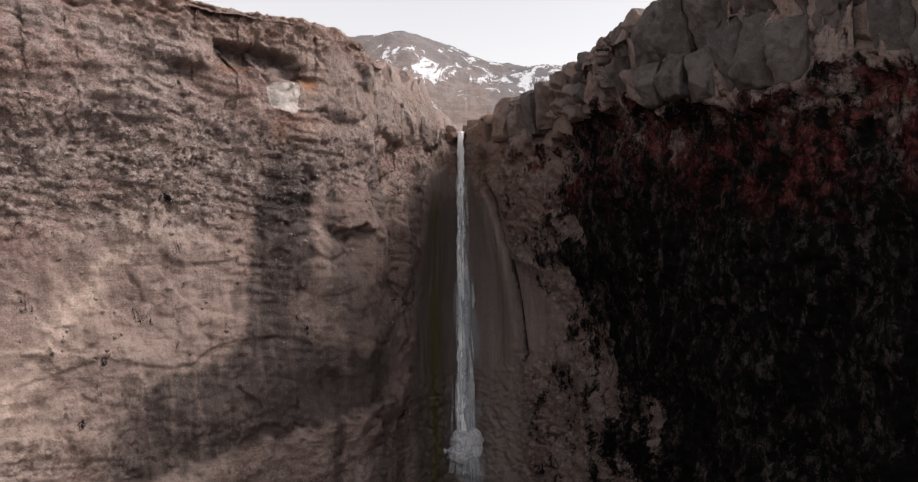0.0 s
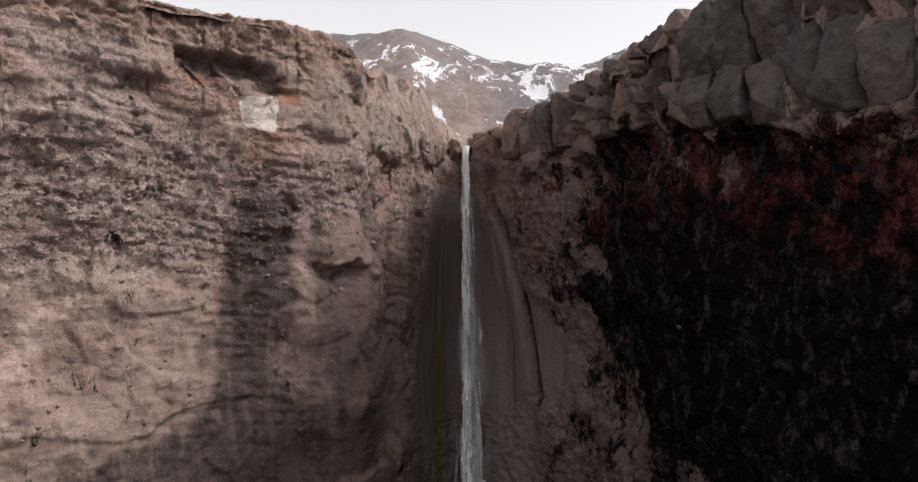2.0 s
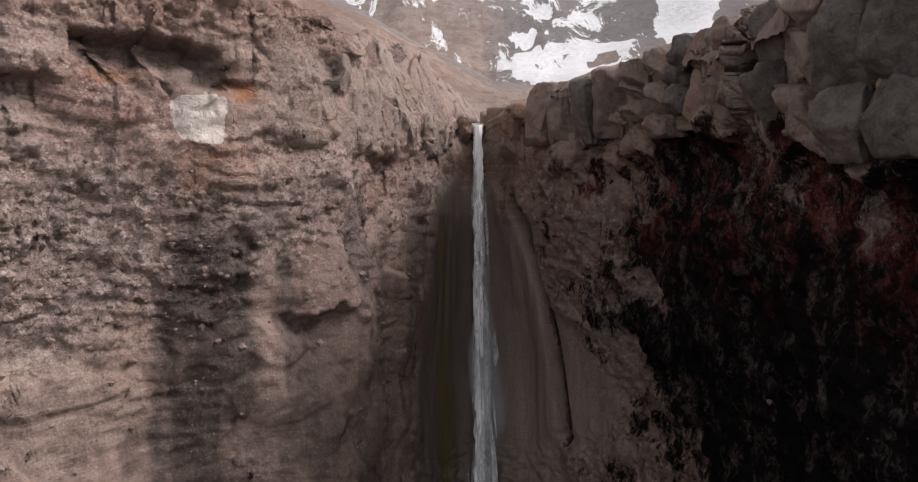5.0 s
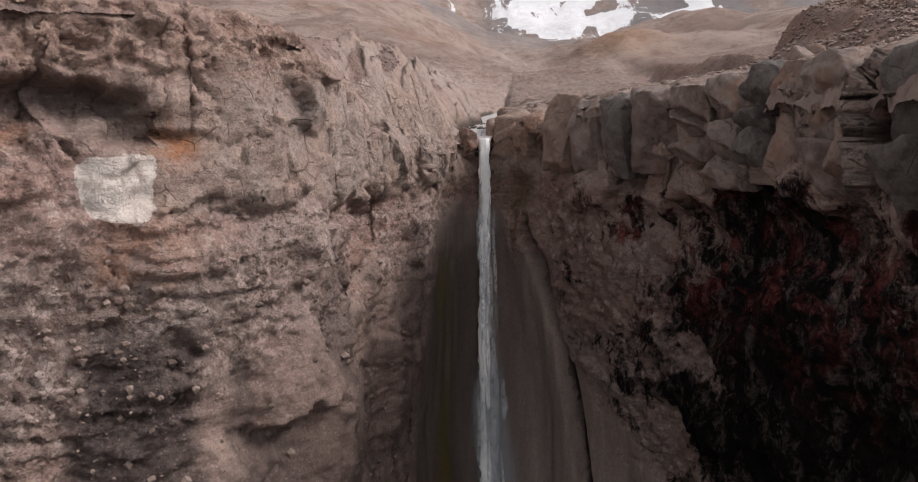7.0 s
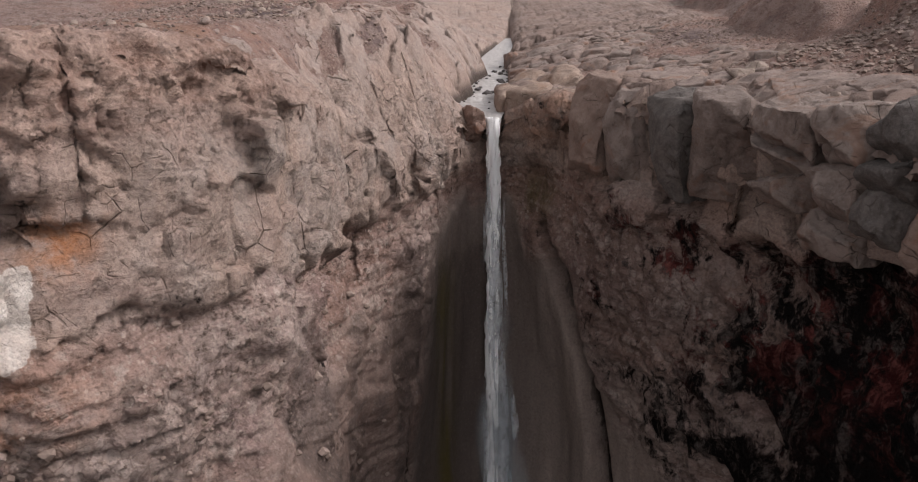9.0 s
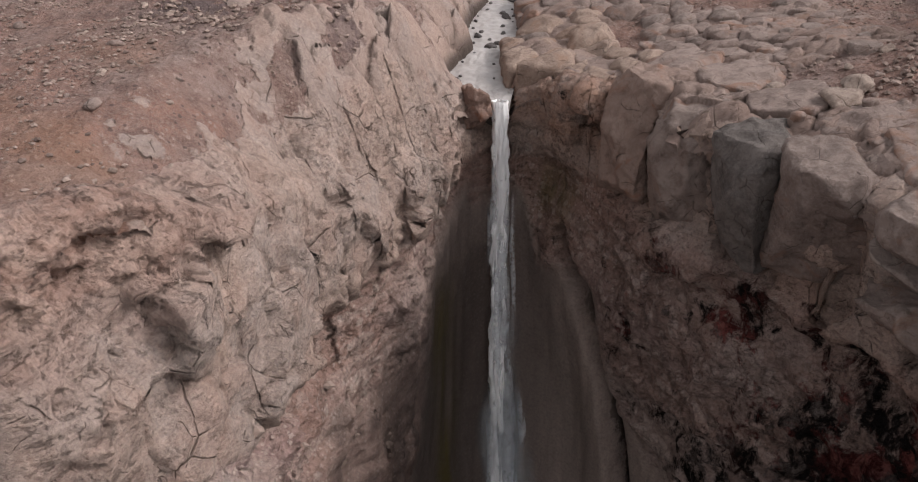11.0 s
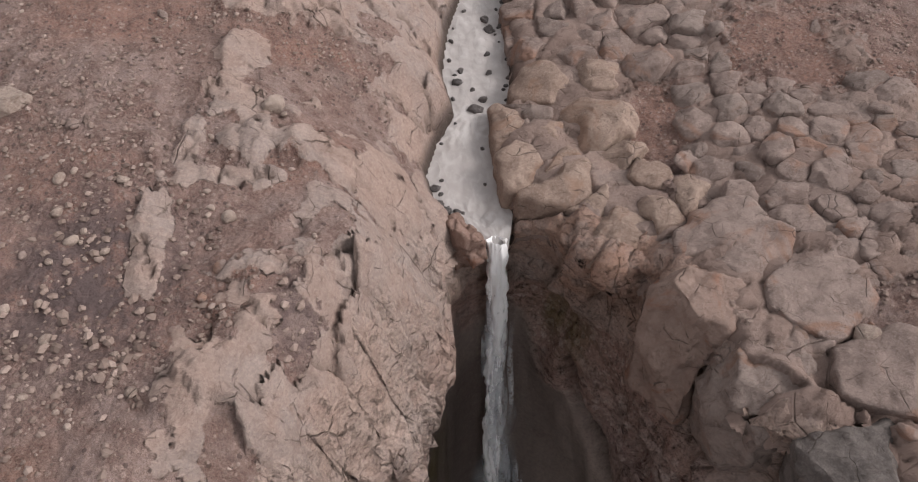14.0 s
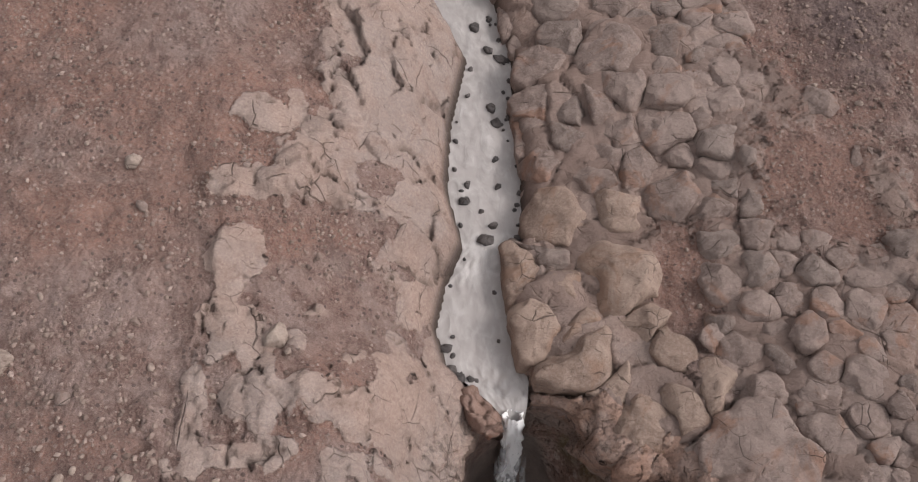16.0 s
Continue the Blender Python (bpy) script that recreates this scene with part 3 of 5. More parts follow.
def terrain(x, y):
    """Heights of the plateau and of the land behind it, and the fields that its material reads."""
    p2 = np.stack([x, y, 0 * x], 1)
    d, edge = rim_distance(x, y)
    mid, half = stream_at(y)
    zw = water_level(y)
    off = x - mid
    left, right = np.maximum(-off - half, 0), np.maximum(off - half, 0)
    warp = fbm(p2 / 14, 3, 5)
    # banks
    zl = zw + 0.25 + 9.2 * (1 - 0.72 * sstep(178, 214, y)) * (1 - np.exp(-left / (4.6 + 9 * sstep(178, 214, y)))) + 0.9 * warp * sstep(2, 10, left)
    zr = zw + 1.25 * (1 - np.exp(-right / 0.8)) + 0.17 * np.minimum(right, 22) + 0.6 * warp * sstep(3, 10, right)
    zr += 3.2 * sstep(18, 34, x) * sstep(150, 128, y) + 0.9 * sstep(152, 138, y) * sstep(7, 11, x)
    z = np.where(off < 0, zl, zr)
    z = np.where((left <= 0) & (right <= 0) & (y > 146), zw - 0.55, z)
    fore = sstep(147, 138, y)
    zplain = np.where(off < 0, 65.7 + 0.5 * warp, 60.4 + 0.27 * np.clip(x - 14, 0, 40) + 0.4 * warp)
    z = z * (1 - fore) + zplain * fore
    # edge of the canyon
    reach = np.where(x < 0, 5.0 + 1.5 * warp, 2.2)
    k = sstep(0, 1, np.clip(d, 0, None) / np.maximum(reach, 0.5))
    k = k ** np.where(x < 0, 0.8, 0.6)
    z = np.where(d < 40, edge * (1 - k) + z * k, z)
    # land behind: ledges, hills, valley, mountains
    r = np.sqrt(x * x + y * y)
    far = sstep(208, 285, y) + sstep(60, 110, np.abs(x))
    far = np.clip(far, 0, 1)
    z += 4.0 * sstep(30, 36, x + 6 * warp - 0.10 * (y - 150)) * sstep(112, 140, y) + 9.0 * sstep(40, 85, x) * sstep(100, 150, y)
    climb = 0.052 * np.maximum(y - 190, 0) + 0.055 * np.maximum(y - 900, 0)
    hills = fbm(p2 / 170, 5, 21)
    zf = 64 + climb + 16 * hills * sstep(200, 420, r)
    zf += 62 * np.exp(-((x + 120) / 105) ** 2 - ((y - 480) / 170) ** 2)
    zf += 30 * np.exp(-((x - 175) / 110) ** 2 - ((y - 420) / 150) ** 2)
    zf += 6 * np.exp(-((x - 46) / 14) ** 2 - ((y - 300) / 24) ** 2)
    zf -= 9 * np.exp(-((x - 18) / 30) ** 2) * sstep(190, 330, y) * sstep(900, 500, y)
    z = z * (1 - far) + np.maximum(zf, 40) * far
    az = np.degrees(np.arctan2(x, np.maximum(y, 1)))
    crest = np.interp(az, RIDGE_AZ, RIDGE_EL)
    top = 36 + np.tan(np.radians(crest)) * 2600
    flank = 36 + np.tan(np.radians(np.interp(az, NEAR_AZ, NEAR_EL))) * 1200
    hump = sstep(560, 1200, r) * sstep(1750, 1250, r) * (y > 0)
    z = np.where(r > 540, np.maximum(z, z * (1 - hump) + (flank + 14 * ridged(p2 / 160, 4, 35) - 7) * hump), z)
    up = sstep(1500, 2600, r) * sstep(3600, 2650, r) * (y > 0)
    rid = ridged(p2 / 520 + 3.1, 6, 31)
    up2 = np.clip(up ** 0.8, 0, 1)
    z = np.where(r > 1400, z * (1 - up2) + (top + 150 * (rid - 0.42) * (0.25 + 0.75 * (1 - up2)) * (up2 > 0)) * up2, z)
    return z, d, left, right, off, warp, far, np.maximum(up2, 0.85 * hump * (r > 540)), up2


def joints(x, y, size, seed, squeeze=(1, 1)):
    bend = np.stack([fbm(np.stack([x, y, 0 * x], 1) / (1.6 * size), 3, seed + 3), fbm(np.stack([x, y, 0 * x], 1) / (1.6 * size), 3, seed + 7), 0 * x], 1) * 0.35
    q = np.stack([x / (size * squeeze[0]), y / (size * squeeze[1]), 0 * x + 0.5], 1) + bend
    return worley(q, seed)


def axis(lo, hi, step, ends, growth):
    """Even steps from lo to hi, then growing ones out to the ends."""
    core = np.arange(lo, hi + step / 2, step)
    out = [core]
    for sign, first, end in ((-1, lo, ends[0]), (1, core[-1], ends[1])):
        s, v, tail = step, first, []
        while abs(v) < abs(end) or v * sign < 0:
            s = min(s * growth, 26.0)
            v += sign * s
            tail.append(v)
            if v * sign > end * sign:
                break
        out.append(np.array(tail))
    return np.sort(np.concatenate(out))


def build_ground():
    xs = axis(-30, 32, 0.17, (-1500, 1500), 1.06)
    ys = axis(100, 180, 0.17, (-150, 3300), 1.055)
    gx, gy = np.meshgrid(xs, ys)
    x, y = gx.ravel(), gy.ravel()
    z, d, left, right, off, warp, far, mount, high = terrain(x, y)
    n = len(x)
    rock, tone, joint, ochre = (np.zeros(n, np.float32) for _ in range(4))
    near = np.where((x > -60) & (x < 60) & (y > 85) & (y < 265) & (d > -2))[0]
    u, v = x[near], y[near]
    p = np.stack([u, v, z[near]], 1)
    dn, lf, rt, of, wp = d[near], left[near], right[near], off[near], warp[near]
    patch = fbm(p / 5.5, 4, 41)
    # pale slabs along the left bank and the canyon's edge
    fray = 1.5 * fbm(p / 2.6, 4, 43) + 0.5 * fbm(p / 0.9, 3, 47)
    bound = np.interp(v, (112, 118, 124, 130, 136, 141, 143.5, 145.8, 146.9, 148.8, 150.5, 152.5, 155, 157.3, 158.6, 161.5, 165.5, 169.5, 185, 205, 240),
                      (-16.6, -14.9, -14.2, -13.2, -11.5, -10.8, -8.0, -6.6, -8.4, -5.8, -4.9, -5.1, -5.8, -6.0, -10.5, -10.3, -8.4, -7.0, -9, -22, -34))
    la, lh = sstep(-0.9, 0.9, u - bound + 1.5 * fray), sstep(-1.6, 1.2, u - bound + 0.9 * fbm(p / 4, 2, 44))
    for cx, cy, rx, ry in [(-13.1, 151.0, 1.7, 2.1), (-12.8, 154.6, 1.1, 2.4), (-13.0, 158.6, 1.2, 1.0), (-9.6, 158.6, 2.2, 1.1), (-14.4, 146.6, 0.6, 3.2), (-15.3, 141.8, 0.65, 3.2),
                           (-16.2, 146.5, 0.8, 1.4), (-11.5, 148.5, 0.9, 0.9), (-12.8, 145.0, 2.4, 0.7), (-12.0, 147.0, 1.1, 1.3), (-9.1, 147.4, 1.5, 1.5), (-7.0, 146.7, 1.3, 1.2),
                           (-10.0, 150.2, 0.6, 0.9), (-9.4, 152.0, 0.7, 0.5), (-13.0, 134.0, 1.1, 2.6), (-10.8, 163.0, 1.2, 1.0)]:
        la = np.maximum(la, sstep(1.25, 0.75, np.hypot((u - cx) / rx, (v - cy) / ry) + 0.55 * fray))
        lh = np.maximum(lh, sstep(1.5, 0.5, np.hypot((u - cx) / rx, (v - cy) / ry)))
    hollow = sstep(1.2, 0.8, np.hypot((u + 5.6) / 1.0, (v - 160) / 1.3) + 0.4 * fray) + sstep(1.2, 0.8, np.hypot((u + 8.6) / 1.0, (v - 164.5) / 1.6) + 0.5 * fray)
    for cx, cy, rx, ry in [(-9.4, 137.4, 1.1, 2.0), (-8.2, 142.2, 0.9, 1.4), (-11.9, 131.6, 0.6, 1.8), (-6.6, 150.6, 0.7, 0.6)]:
        hollow = hollow + sstep(1.2, 0.8, np.hypot((u - cx) / rx, (v - cy) / ry) + 0.5 * fray)
    la = np.clip(la - hollow, 0, 1) * (of < 0)
    # rounded jointed blocks on the right bank
    ra = sstep(19.5, 14.0, rt + 3.0 * patch - 6 * sstep(156, 151, v) - 12 * sstep(172, 196, v)) * (v > 139)
    ra = np.maximum(ra, sstep(7.5, 3.5, dn + 2.5 * patch) * (v < 150))
    ra = np.maximum(ra, 1.1 * bell(u, 22.2, 1.5) * bell(v, 156.0, 4.2))
    sand = 1.3 * bell(u - 0.1 * (v - 152), 10.5, 1.7) * bell(v, 152.5, 4.0) + 1.0 * bell(u, 18.5, 2.6) * bell(v, 157.5, 4.5) + 0.8 * bell(u, 17.5, 3.0) * bell(v, 136.5, 2.4)
    ra = np.clip(ra - sand, 0, 1) * (of >= 0)
    f1, f2, rid, ft = joints(u, v, 4.3, 51, (1, 0.8))
    g1, g2, gid, gt = joints(u, v, 1.7, 61, (1, 0.8))
    gap, gap2 = f2 - f1, g2 - g1
    small = sstep(8.5, 13.0, rt + 2.5 * patch)
    some = sstep(-0.15, 0.25, fbm(p / 3.5, 3, 65))
    dome = 0.55 * (0.6 - f1) * (1 - small) + 0.14 * (0.6 - g1) * (0.35 + 0.65 * small)
    step = (0.9 * (rid - 0.5) + 0.9 * ft) * (1 - small) + (0.26 * (gid - 0.5) + 0.42 * gt) * (0.35 * some + 0.65 * small)
    cut = -0.6 * np.exp(-(gap / 0.025) ** 2) * (1 - small) - 0.30 * np.exp(-(gap2 / 0.06) ** 2) * np.maximum(0.7 * some, small)
    k = sstep(0.25, 0.7, ra)
    calmer = 1 - 0.5 * sstep(143.5, 145.5, v) * sstep(182, 176, v) * sstep(1.6, 3.0, dn)
    dz = k * (0.25 + calmer * (dome + step + cut) + 0.12 * ridged(p / 1.4, 4, 67) + 0.2 * fbm(p / 2.6, 3, 69))
    jt = k * np.maximum(np.exp(-(gap / 0.028) ** 2) * (1 - small), np.exp(-(gap2 / 0.05) ** 2) * np.maximum(0.6 * some, small))
    # left slabs: flatter, with open cracks
    h1, h2, hid, ht = joints(u, v, 2.6, 71, (0.75, 1.3))
    i1, i2, iid, it = joints(u, v, 1.0, 81)
    kl, kh = sstep(0.3, 0.62, la), np.clip(lh - hollow, 0, 1) * (of < 0)
    lump = ridged(p / 2.2, 4, 91)
    open_joint = np.exp(-((h2 - h1) / 0.03) ** 2) * sstep(-0.25, 0.25, fbm(p / 3.0, 2, 95))
    rug = sstep(150, 141, v)
    o1, o2, oid, ot = joints(u, v, 4.2, 73, (1, 1.2))
    split = np.exp(-((o2 - o1) / 0.016) ** 2) * sstep(-0.2, 0.2, fbm(p / 5, 2, 96))
    dz += 0.10 * kl + kh * (0.22 + 0.40 * (1 - 0.6 * rug) * (hid - 0.5) + (0.6 - 0.3 * rug) * ht + 0.15 * it + 0.15 * (0.5 - h1) + (0.22 - 0.06 * rug) * lump + 0.4 * rug * fbm(p / 4, 3, 97) + rug * (0.9 * (oid - 0.5) + 0.8 * ot - 0.5 * split) - 0.55 * open_joint - 0.10 * np.exp(-((i2 - i1) / 0.05) ** 2))
    jt = np.maximum(jt, kl * np.maximum(open_joint * (1 - 0.5 * rug), rug * split))
    rock[near] = np.clip(la + ra, 0, 1)
    sunk = k * sstep(1.6, 3.0, dn) * sstep(182, 176, v) * sstep(143.5, 145.5, v)
    far[near] *= 1 - 0.75 * rock[near] * sstep(265, 235, v)
    tone[near] = np.clip(k * (0.25 + 0.9 * (rid * (1 - small) + gid * small)) + kl * 0.35 * iid, 0, 1)
    joint[near] = jt
    ochre[near] = 0.35 * sstep(-0.1, 0.5, fbm(p / 9, 3, 99)) * sstep(13, 3, np.abs(v - 122)) * (of < 0) * (1 - kl)
    grit = (1 - np.clip(k + kl, 0, 1)) * (0.16 * fbm(p / 1.3, 4, 101) + 0.05 * fbm(p / 0.35, 2, 105))
    z[near] += (dz * (1 - 0.8 * sstep(186, 225, v)) * sstep(-0.1, 0.5, np.minimum(lf + rt + (v < 147) * 9, 9))) + grit
    ochre = np.maximum(ochre, 0.6 * bell(x, 46, 11) * bell(y, 300, 20))
    full = z.copy()
    bare_rock = rock.copy()
    z[near] -= 0.04 * sunk
    rock[near] *= 1 - 0.25 * sunk
    joint[near] *= 1 - 0.6 * sunk
    # the sheet dips under the wall's brow
    z -= 0.9 * sstep(1.1, 0.0, d)
    z += far * (1 - mount) * 3.4 * ridged(np.stack([x, y, 0 * x], 1) / 38, 6, 111)
    faces = grid_faces(len(ys), len(xs))
    fd = d[faces]
    wide = (np.abs(x[faces[:, 1]] - x[faces[:, 0]]) > 0.4) | (np.abs(y[faces[:, 3]] - y[faces[:, 0]]) > 0.4)
    faces = faces[np.where(wide, (fd > 0.5).all(1), (fd > 0.1).any(1))]
    used = np.zeros(n, bool)
    used[faces] = True
    back = np.cumsum(used) - 1
    slope_noise = fbm(np.stack([x, y, 0 * x], 1) / 300, 4, 121)
    snow = high * (0.53 + 0.22 * slope_noise) + 0.34 * sstep(900, 1100, y) * (1 - mount) * bell(np.degrees(np.arctan2(x, np.maximum(y, 1))), 6, 8)
    mid, half = stream_at(y)
    wide_az, el = np.degrees(np.arctan2(x, np.maximum(y - 53, 1))), np.degrees(np.arctan2(z - 57, np.hypot(x, y - 53)))
    el = el + 2.6 * fbm(np.stack([x, y, 0 * x], 1) / 130, 4, 127)
    field = sstep(5.9, 6.3, el) * sstep(8.0, 7.5, el) * sstep(3.5, 6.5, wide_az + el - 6.5) * sstep(12.5, 10.5, wide_az) + sstep(7.6, 8.0, el) * sstep(13.5, 14.5, wide_az) * sstep(18, 17, wide_az)
    snow = snow + 2.0 * field * (y > 700)
    mount = np.maximum(mount, 0.9 * sstep(5.0, 6.2, el) * sstep(0, 4, wide_az) * (y > 500))
    wet = sstep(0.55, 0.05, np.maximum(left, right)) * (y > 146) * (y < 205)
    me = mesh_of("ground", np.stack([x, y, z], 1)[used], back[faces],
                 {"rock": rock[used], "tone": tone[used], "joint": joint[used], "ochre": ochre[used], "far": far[used], "mount": mount[used],
                  "snow": snow[used], "wet": wet[used],
                  "cinder": np.clip(1.3 * bell(x, -17.5, 3.6) * bell(y, 139.5, 4.5) + 0.8 * bell(x, -9.4, 1.2) * bell(y, 137.4, 2.0) + 0.9 * bell(x, 24.5, 3.0) * bell(y, 168, 6), 0, 1)[used]})
    ob = part("ground", me, M_GROUND)
    tagged(ob, "pink-brown gravel plateau with pale slabs, bare hills and snow-streaked mountains", "ground", kind="structure")
    return xs, ys, z.reshape(gx.shape), bare_rock.reshape(gx.shape), d.reshape(gx.shape), full.reshape(gx.shape)


GX, GY, GZ, GROCK, GD, HEDGE = build_ground()


def height(x, y, table=None):
    """The plateau's height (or another of its fields) at a place."""
    t = GZ if table is None else table
    i, j = np.clip(np.searchsorted(GX, x) - 1, 0, len(GX) - 2), np.clip(np.searchsorted(GY, y) - 1, 0, len(GY) - 2)
    a, b = (x - GX[i]) / (GX[i + 1] - GX[i]), (y - GY[j]) / (GY[j + 1] - GY[j])
    return (t[j, i] * (1 - a) + t[j, i + 1] * a) * (1 - b) + (t[j + 1, i] * (1 - a) + t[j + 1, i + 1] * a) * b


# ---------------------------------------------------------------- canyon wall: one sheet from the edge to the floor
def build_cliff():
    # columns: dense near the fall, sparse behind the camera
    dense = np.linspace(0, len(TOP) - 1, 6000)
    c = spline(TOP, dense)
    step = np.hypot(*np.diff(c[:, :2], axis=0).T)
    want = np.where(dense[1:] < 2.2, 2.5, np.where(dense[1:] > 31, 2.5, 0.21))
    s = np.concatenate([[0], np.cumsum(step / want)])
    ui = np.interp(np.arange(0, s[-1], 1.0), s, dense)
    top, mid, low, foot = spline(TOP, ui), spline(MID, ui), spline(LOW, ui), spline(FOOT, ui)
    top[:, :2] += jag(top[:, :2])
    cols = len(ui)
    rows = 350
    v = np.linspace(0, 1, rows)[:, None]
    smooth_run = spline(TOP, ui)[:, :2]
    tang = np.gradient(smooth_run, axis=0)
    tang /= np.linalg.norm(tang, axis=1, keepdims=True)
    inside = np.stack([-tang[:, 1], tang[:, 0]], 1)
    lip = top[:, :2] + inside * 0.25
    ze = height(lip[:, 0], lip[:, 1], HEDGE)[None, :] - 0.05
    zz = ze + (-15.0 - ze) * v
    # the cap's face stands out to its base, then the wall steps back under it on the right
    rightness = sstep(19.0, 21.0, ui)[None, :]
    wob = fbm(np.stack([top[:, 0] / 6, top[:, 1] / 6, 0 * ui], 1), 3, 7)[None, :]
    cap = CAP_BASE + 1.3 * wob + 1.2 * sstep(9, 6, ui)[None, :] + 2.2 * sstep(24.0, 26.0, ui)[None, :] - 3.4 * sstep(26.8, 28.0, ui)[None, :]
    t_lin = np.clip((ze - zz) / (ze - 46), 0, 1)
    t_cap = 0.12 * np.clip((ze - zz) / (ze - cap), 0, 1) + 0.88 * sstep(cap + 0.4, cap - 3.2, zz)
    t1 = t_lin * (1 - rightness) + t_cap * rightness
    t2 = sstep(0, 1, np.clip((46 - zz) / 22, 0, 1)) * 0.4 + 0.6 * np.clip((46 - zz) / 22, 0, 1)
    t3 = np.clip((24 - zz) / 27, 0, 1.5)
    x = top[None, :, 0] + (mid[None, :, 0] - top[None, :, 0]) * t1 + (low - mid)[None, :, 0] * t2 + (foot - low)[None, :, 0] * t3
    y = top[None, :, 1] + (mid[None, :, 1] - top[None, :, 1]) * t1 + (low - mid)[None, :, 1] * t2 + (foot - low)[None, :, 1] * t3
    co = np.stack([x, y, zz], -1)
    strip = []
    for inset, lift in ((8.0, -1.6), (5.0, -1.1), (3.0, -0.7), (2.4, -0.25), (1.9, 0.0), (1.5, 0.12), (1.15, 0.2), (0.85, 0.22), (0.6, 0.2), (0.4, 0.15), (0.2, 0.06)):
        q = top[:, :2] + inside * inset
        strip.append(np.column_stack([q, height(q[:, 0], q[:, 1], HEDGE) + lift]))
    co = np.concatenate([np.stack(strip), co])
    rows += len(strip)
    x, zz = co[..., 0], co[..., 2]
    v = np.concatenate([np.linspace(-0.02, 0, len(strip) + 1)[:-1, None], v])
    du, dv = np.gradient(co, axis=1), np.gradient(co, axis=0)
    nrm = np.cross(dv, du)
    nrm /= np.linalg.norm(nrm, axis=-1, keepdims=True) + 1e-9
    U = np.broadcast_to(ui[None, :], x.shape).ravel()
    P = co.reshape(-1, 3)
    px, py, pz = P.T
    capz = np.broadcast_to(cap, x.shape).ravel()
    gully = sstep(12.0, 13.2, U) * sstep(20.2, 18.6, U)
    rgt = sstep(18.5, 20.5, U)
    lft = 1 - sstep(11.8, 13.0, U)
    below = sstep(50.5, 47.5, pz + 1.5 * fbm(P / 3, 2, 3) + 5 * sstep(1.5, 4, px))
    smooth = below * gully
    fan = sstep(19.6, 17.4, U - 0.13 * np.clip(46 - pz, 0, 30) + 1.3 * fbm(P / 4, 4, 13)) * sstep(14, 15, U) * below * sstep(14, 19, pz)
    smooth = np.maximum(smooth, fan)
    n1 = fbm(P / 9.0, 4, 131)
    n0 = fbm(P / np.array((16, 16, 22.0)), 3, 129)
    n2 = fbm(P / np.array((2.6, 2.6, 2.2)), 4, 137)
    n3 = fbm(P / 0.8, 3, 143)
    capm = sstep(-0.6, 0.7, pz - capz + 0.7 * n2) * np.maximum(rgt + gully, sstep(5.4, 7.2, U + 1.2 * n1))
    capm *= 1 - 0.9 * lft * sstep(60.5, 63, pz + 1.5 * n2) * sstep(9.5, 8, U)
    # jointed cap
    bend = np.stack([fbm(P / 3, 2, 151), fbm(P / 3, 2, 157), fbm(P / 3, 2, 163)], 1) * 0.3
    f1, f2, rid, ft = worley(P / np.stack([3.3 + 0.5 * lft, 3.3 + 0.5 * lft, 8.0 - 4.4 * lft], 1) + (0.45 + 0.5 * lft)[:, None] * bend, 171)
    g1, g2, gid, gt = worley(P / np.array((1.1, 1.1, 1.3)) + bend, 181)
    joint = np.exp(-((f2 - f1) / 0.022) ** 2)
    amp = 0.62 + 0.1 * rgt
    dcap = 0.55 * lft - 1.1 * sstep(20.0, 20.8, U) * rgt + amp * ((1.5 - 0.8 * lft) * (rid - 0.5) + 0.10 * (0.55 - f1) + (2.1 - 0.5 * lft) * ft) - (0.35 + 0.6 * rgt) * joint + (0.05 + 0.05 * lft) * (gid - 0.5) + (0.10 + 0.06 * lft) * gt + 0.05 * n2 + 0.03 * n3
    # rubble and breccia
    rub = np.clip(sstep(53, 50, pz + 2 * n1) * sstep(33, 41, pz + 6 * n1 - 4 * sstep(4, 6, U)) * lft * sstep(8.6, 6.4, U) * 1.0, 0, 1)
    rub = np.maximum(rub, 0.6 * rgt * sstep(52, 49, pz))
    e1, e2, eid, et = worley(P / np.array((1.35, 1.35, 1.0)) + bend, 191)
    chips = 0.5 * (eid - 0.45) + 0.08 * (0.5 - e1) + 1.05 * et
    shard = 0.25 + 0.75 * sstep(-0.2, 0.3, fbm(P / 5, 2, 193))
    # ledges
    led = perlin(np.stack([px / 11, py / 11, pz / 1.15 + 0.5 * n1], 1), 201)
    j1, j2, jid, jt = worley(P / np.array((2.3, 2.3, 1.7)) + 1.6 * bend, 195)
    k1, k2, kid, kt = worley(P / np.array((4.6, 4.6, 3.0)) + 1.2 * bend, 198)
    blocky = (0.35 + 0.75 * sstep(-0.15, 0.25, fbm(P / 7, 3, 197))) * lft
    bed = pz + 0.22 * px + 0.9 * n1 + 0.10 * n2
    beds = 0.16 * (bed / 1.3 % 1) + 0.09 * (bed / 0.52 % 1)
    bedded = sstep(-0.10, 0.25, perlin(np.stack([px / 9, py / 9, pz / 5], 1), 203))
    big_blocks = sstep(0.05, 0.30, fbm(P / 8, 3, 199))
    dwall = 1.5 * n0 + (1.0 - 0.2 * lft) * n1 + (0.20 + 0.10 * rgt) * n2 + (0.07 + 0.03 * rgt) * n3 + np.maximum(0.42 * rub, 0.16 * shard) * chips
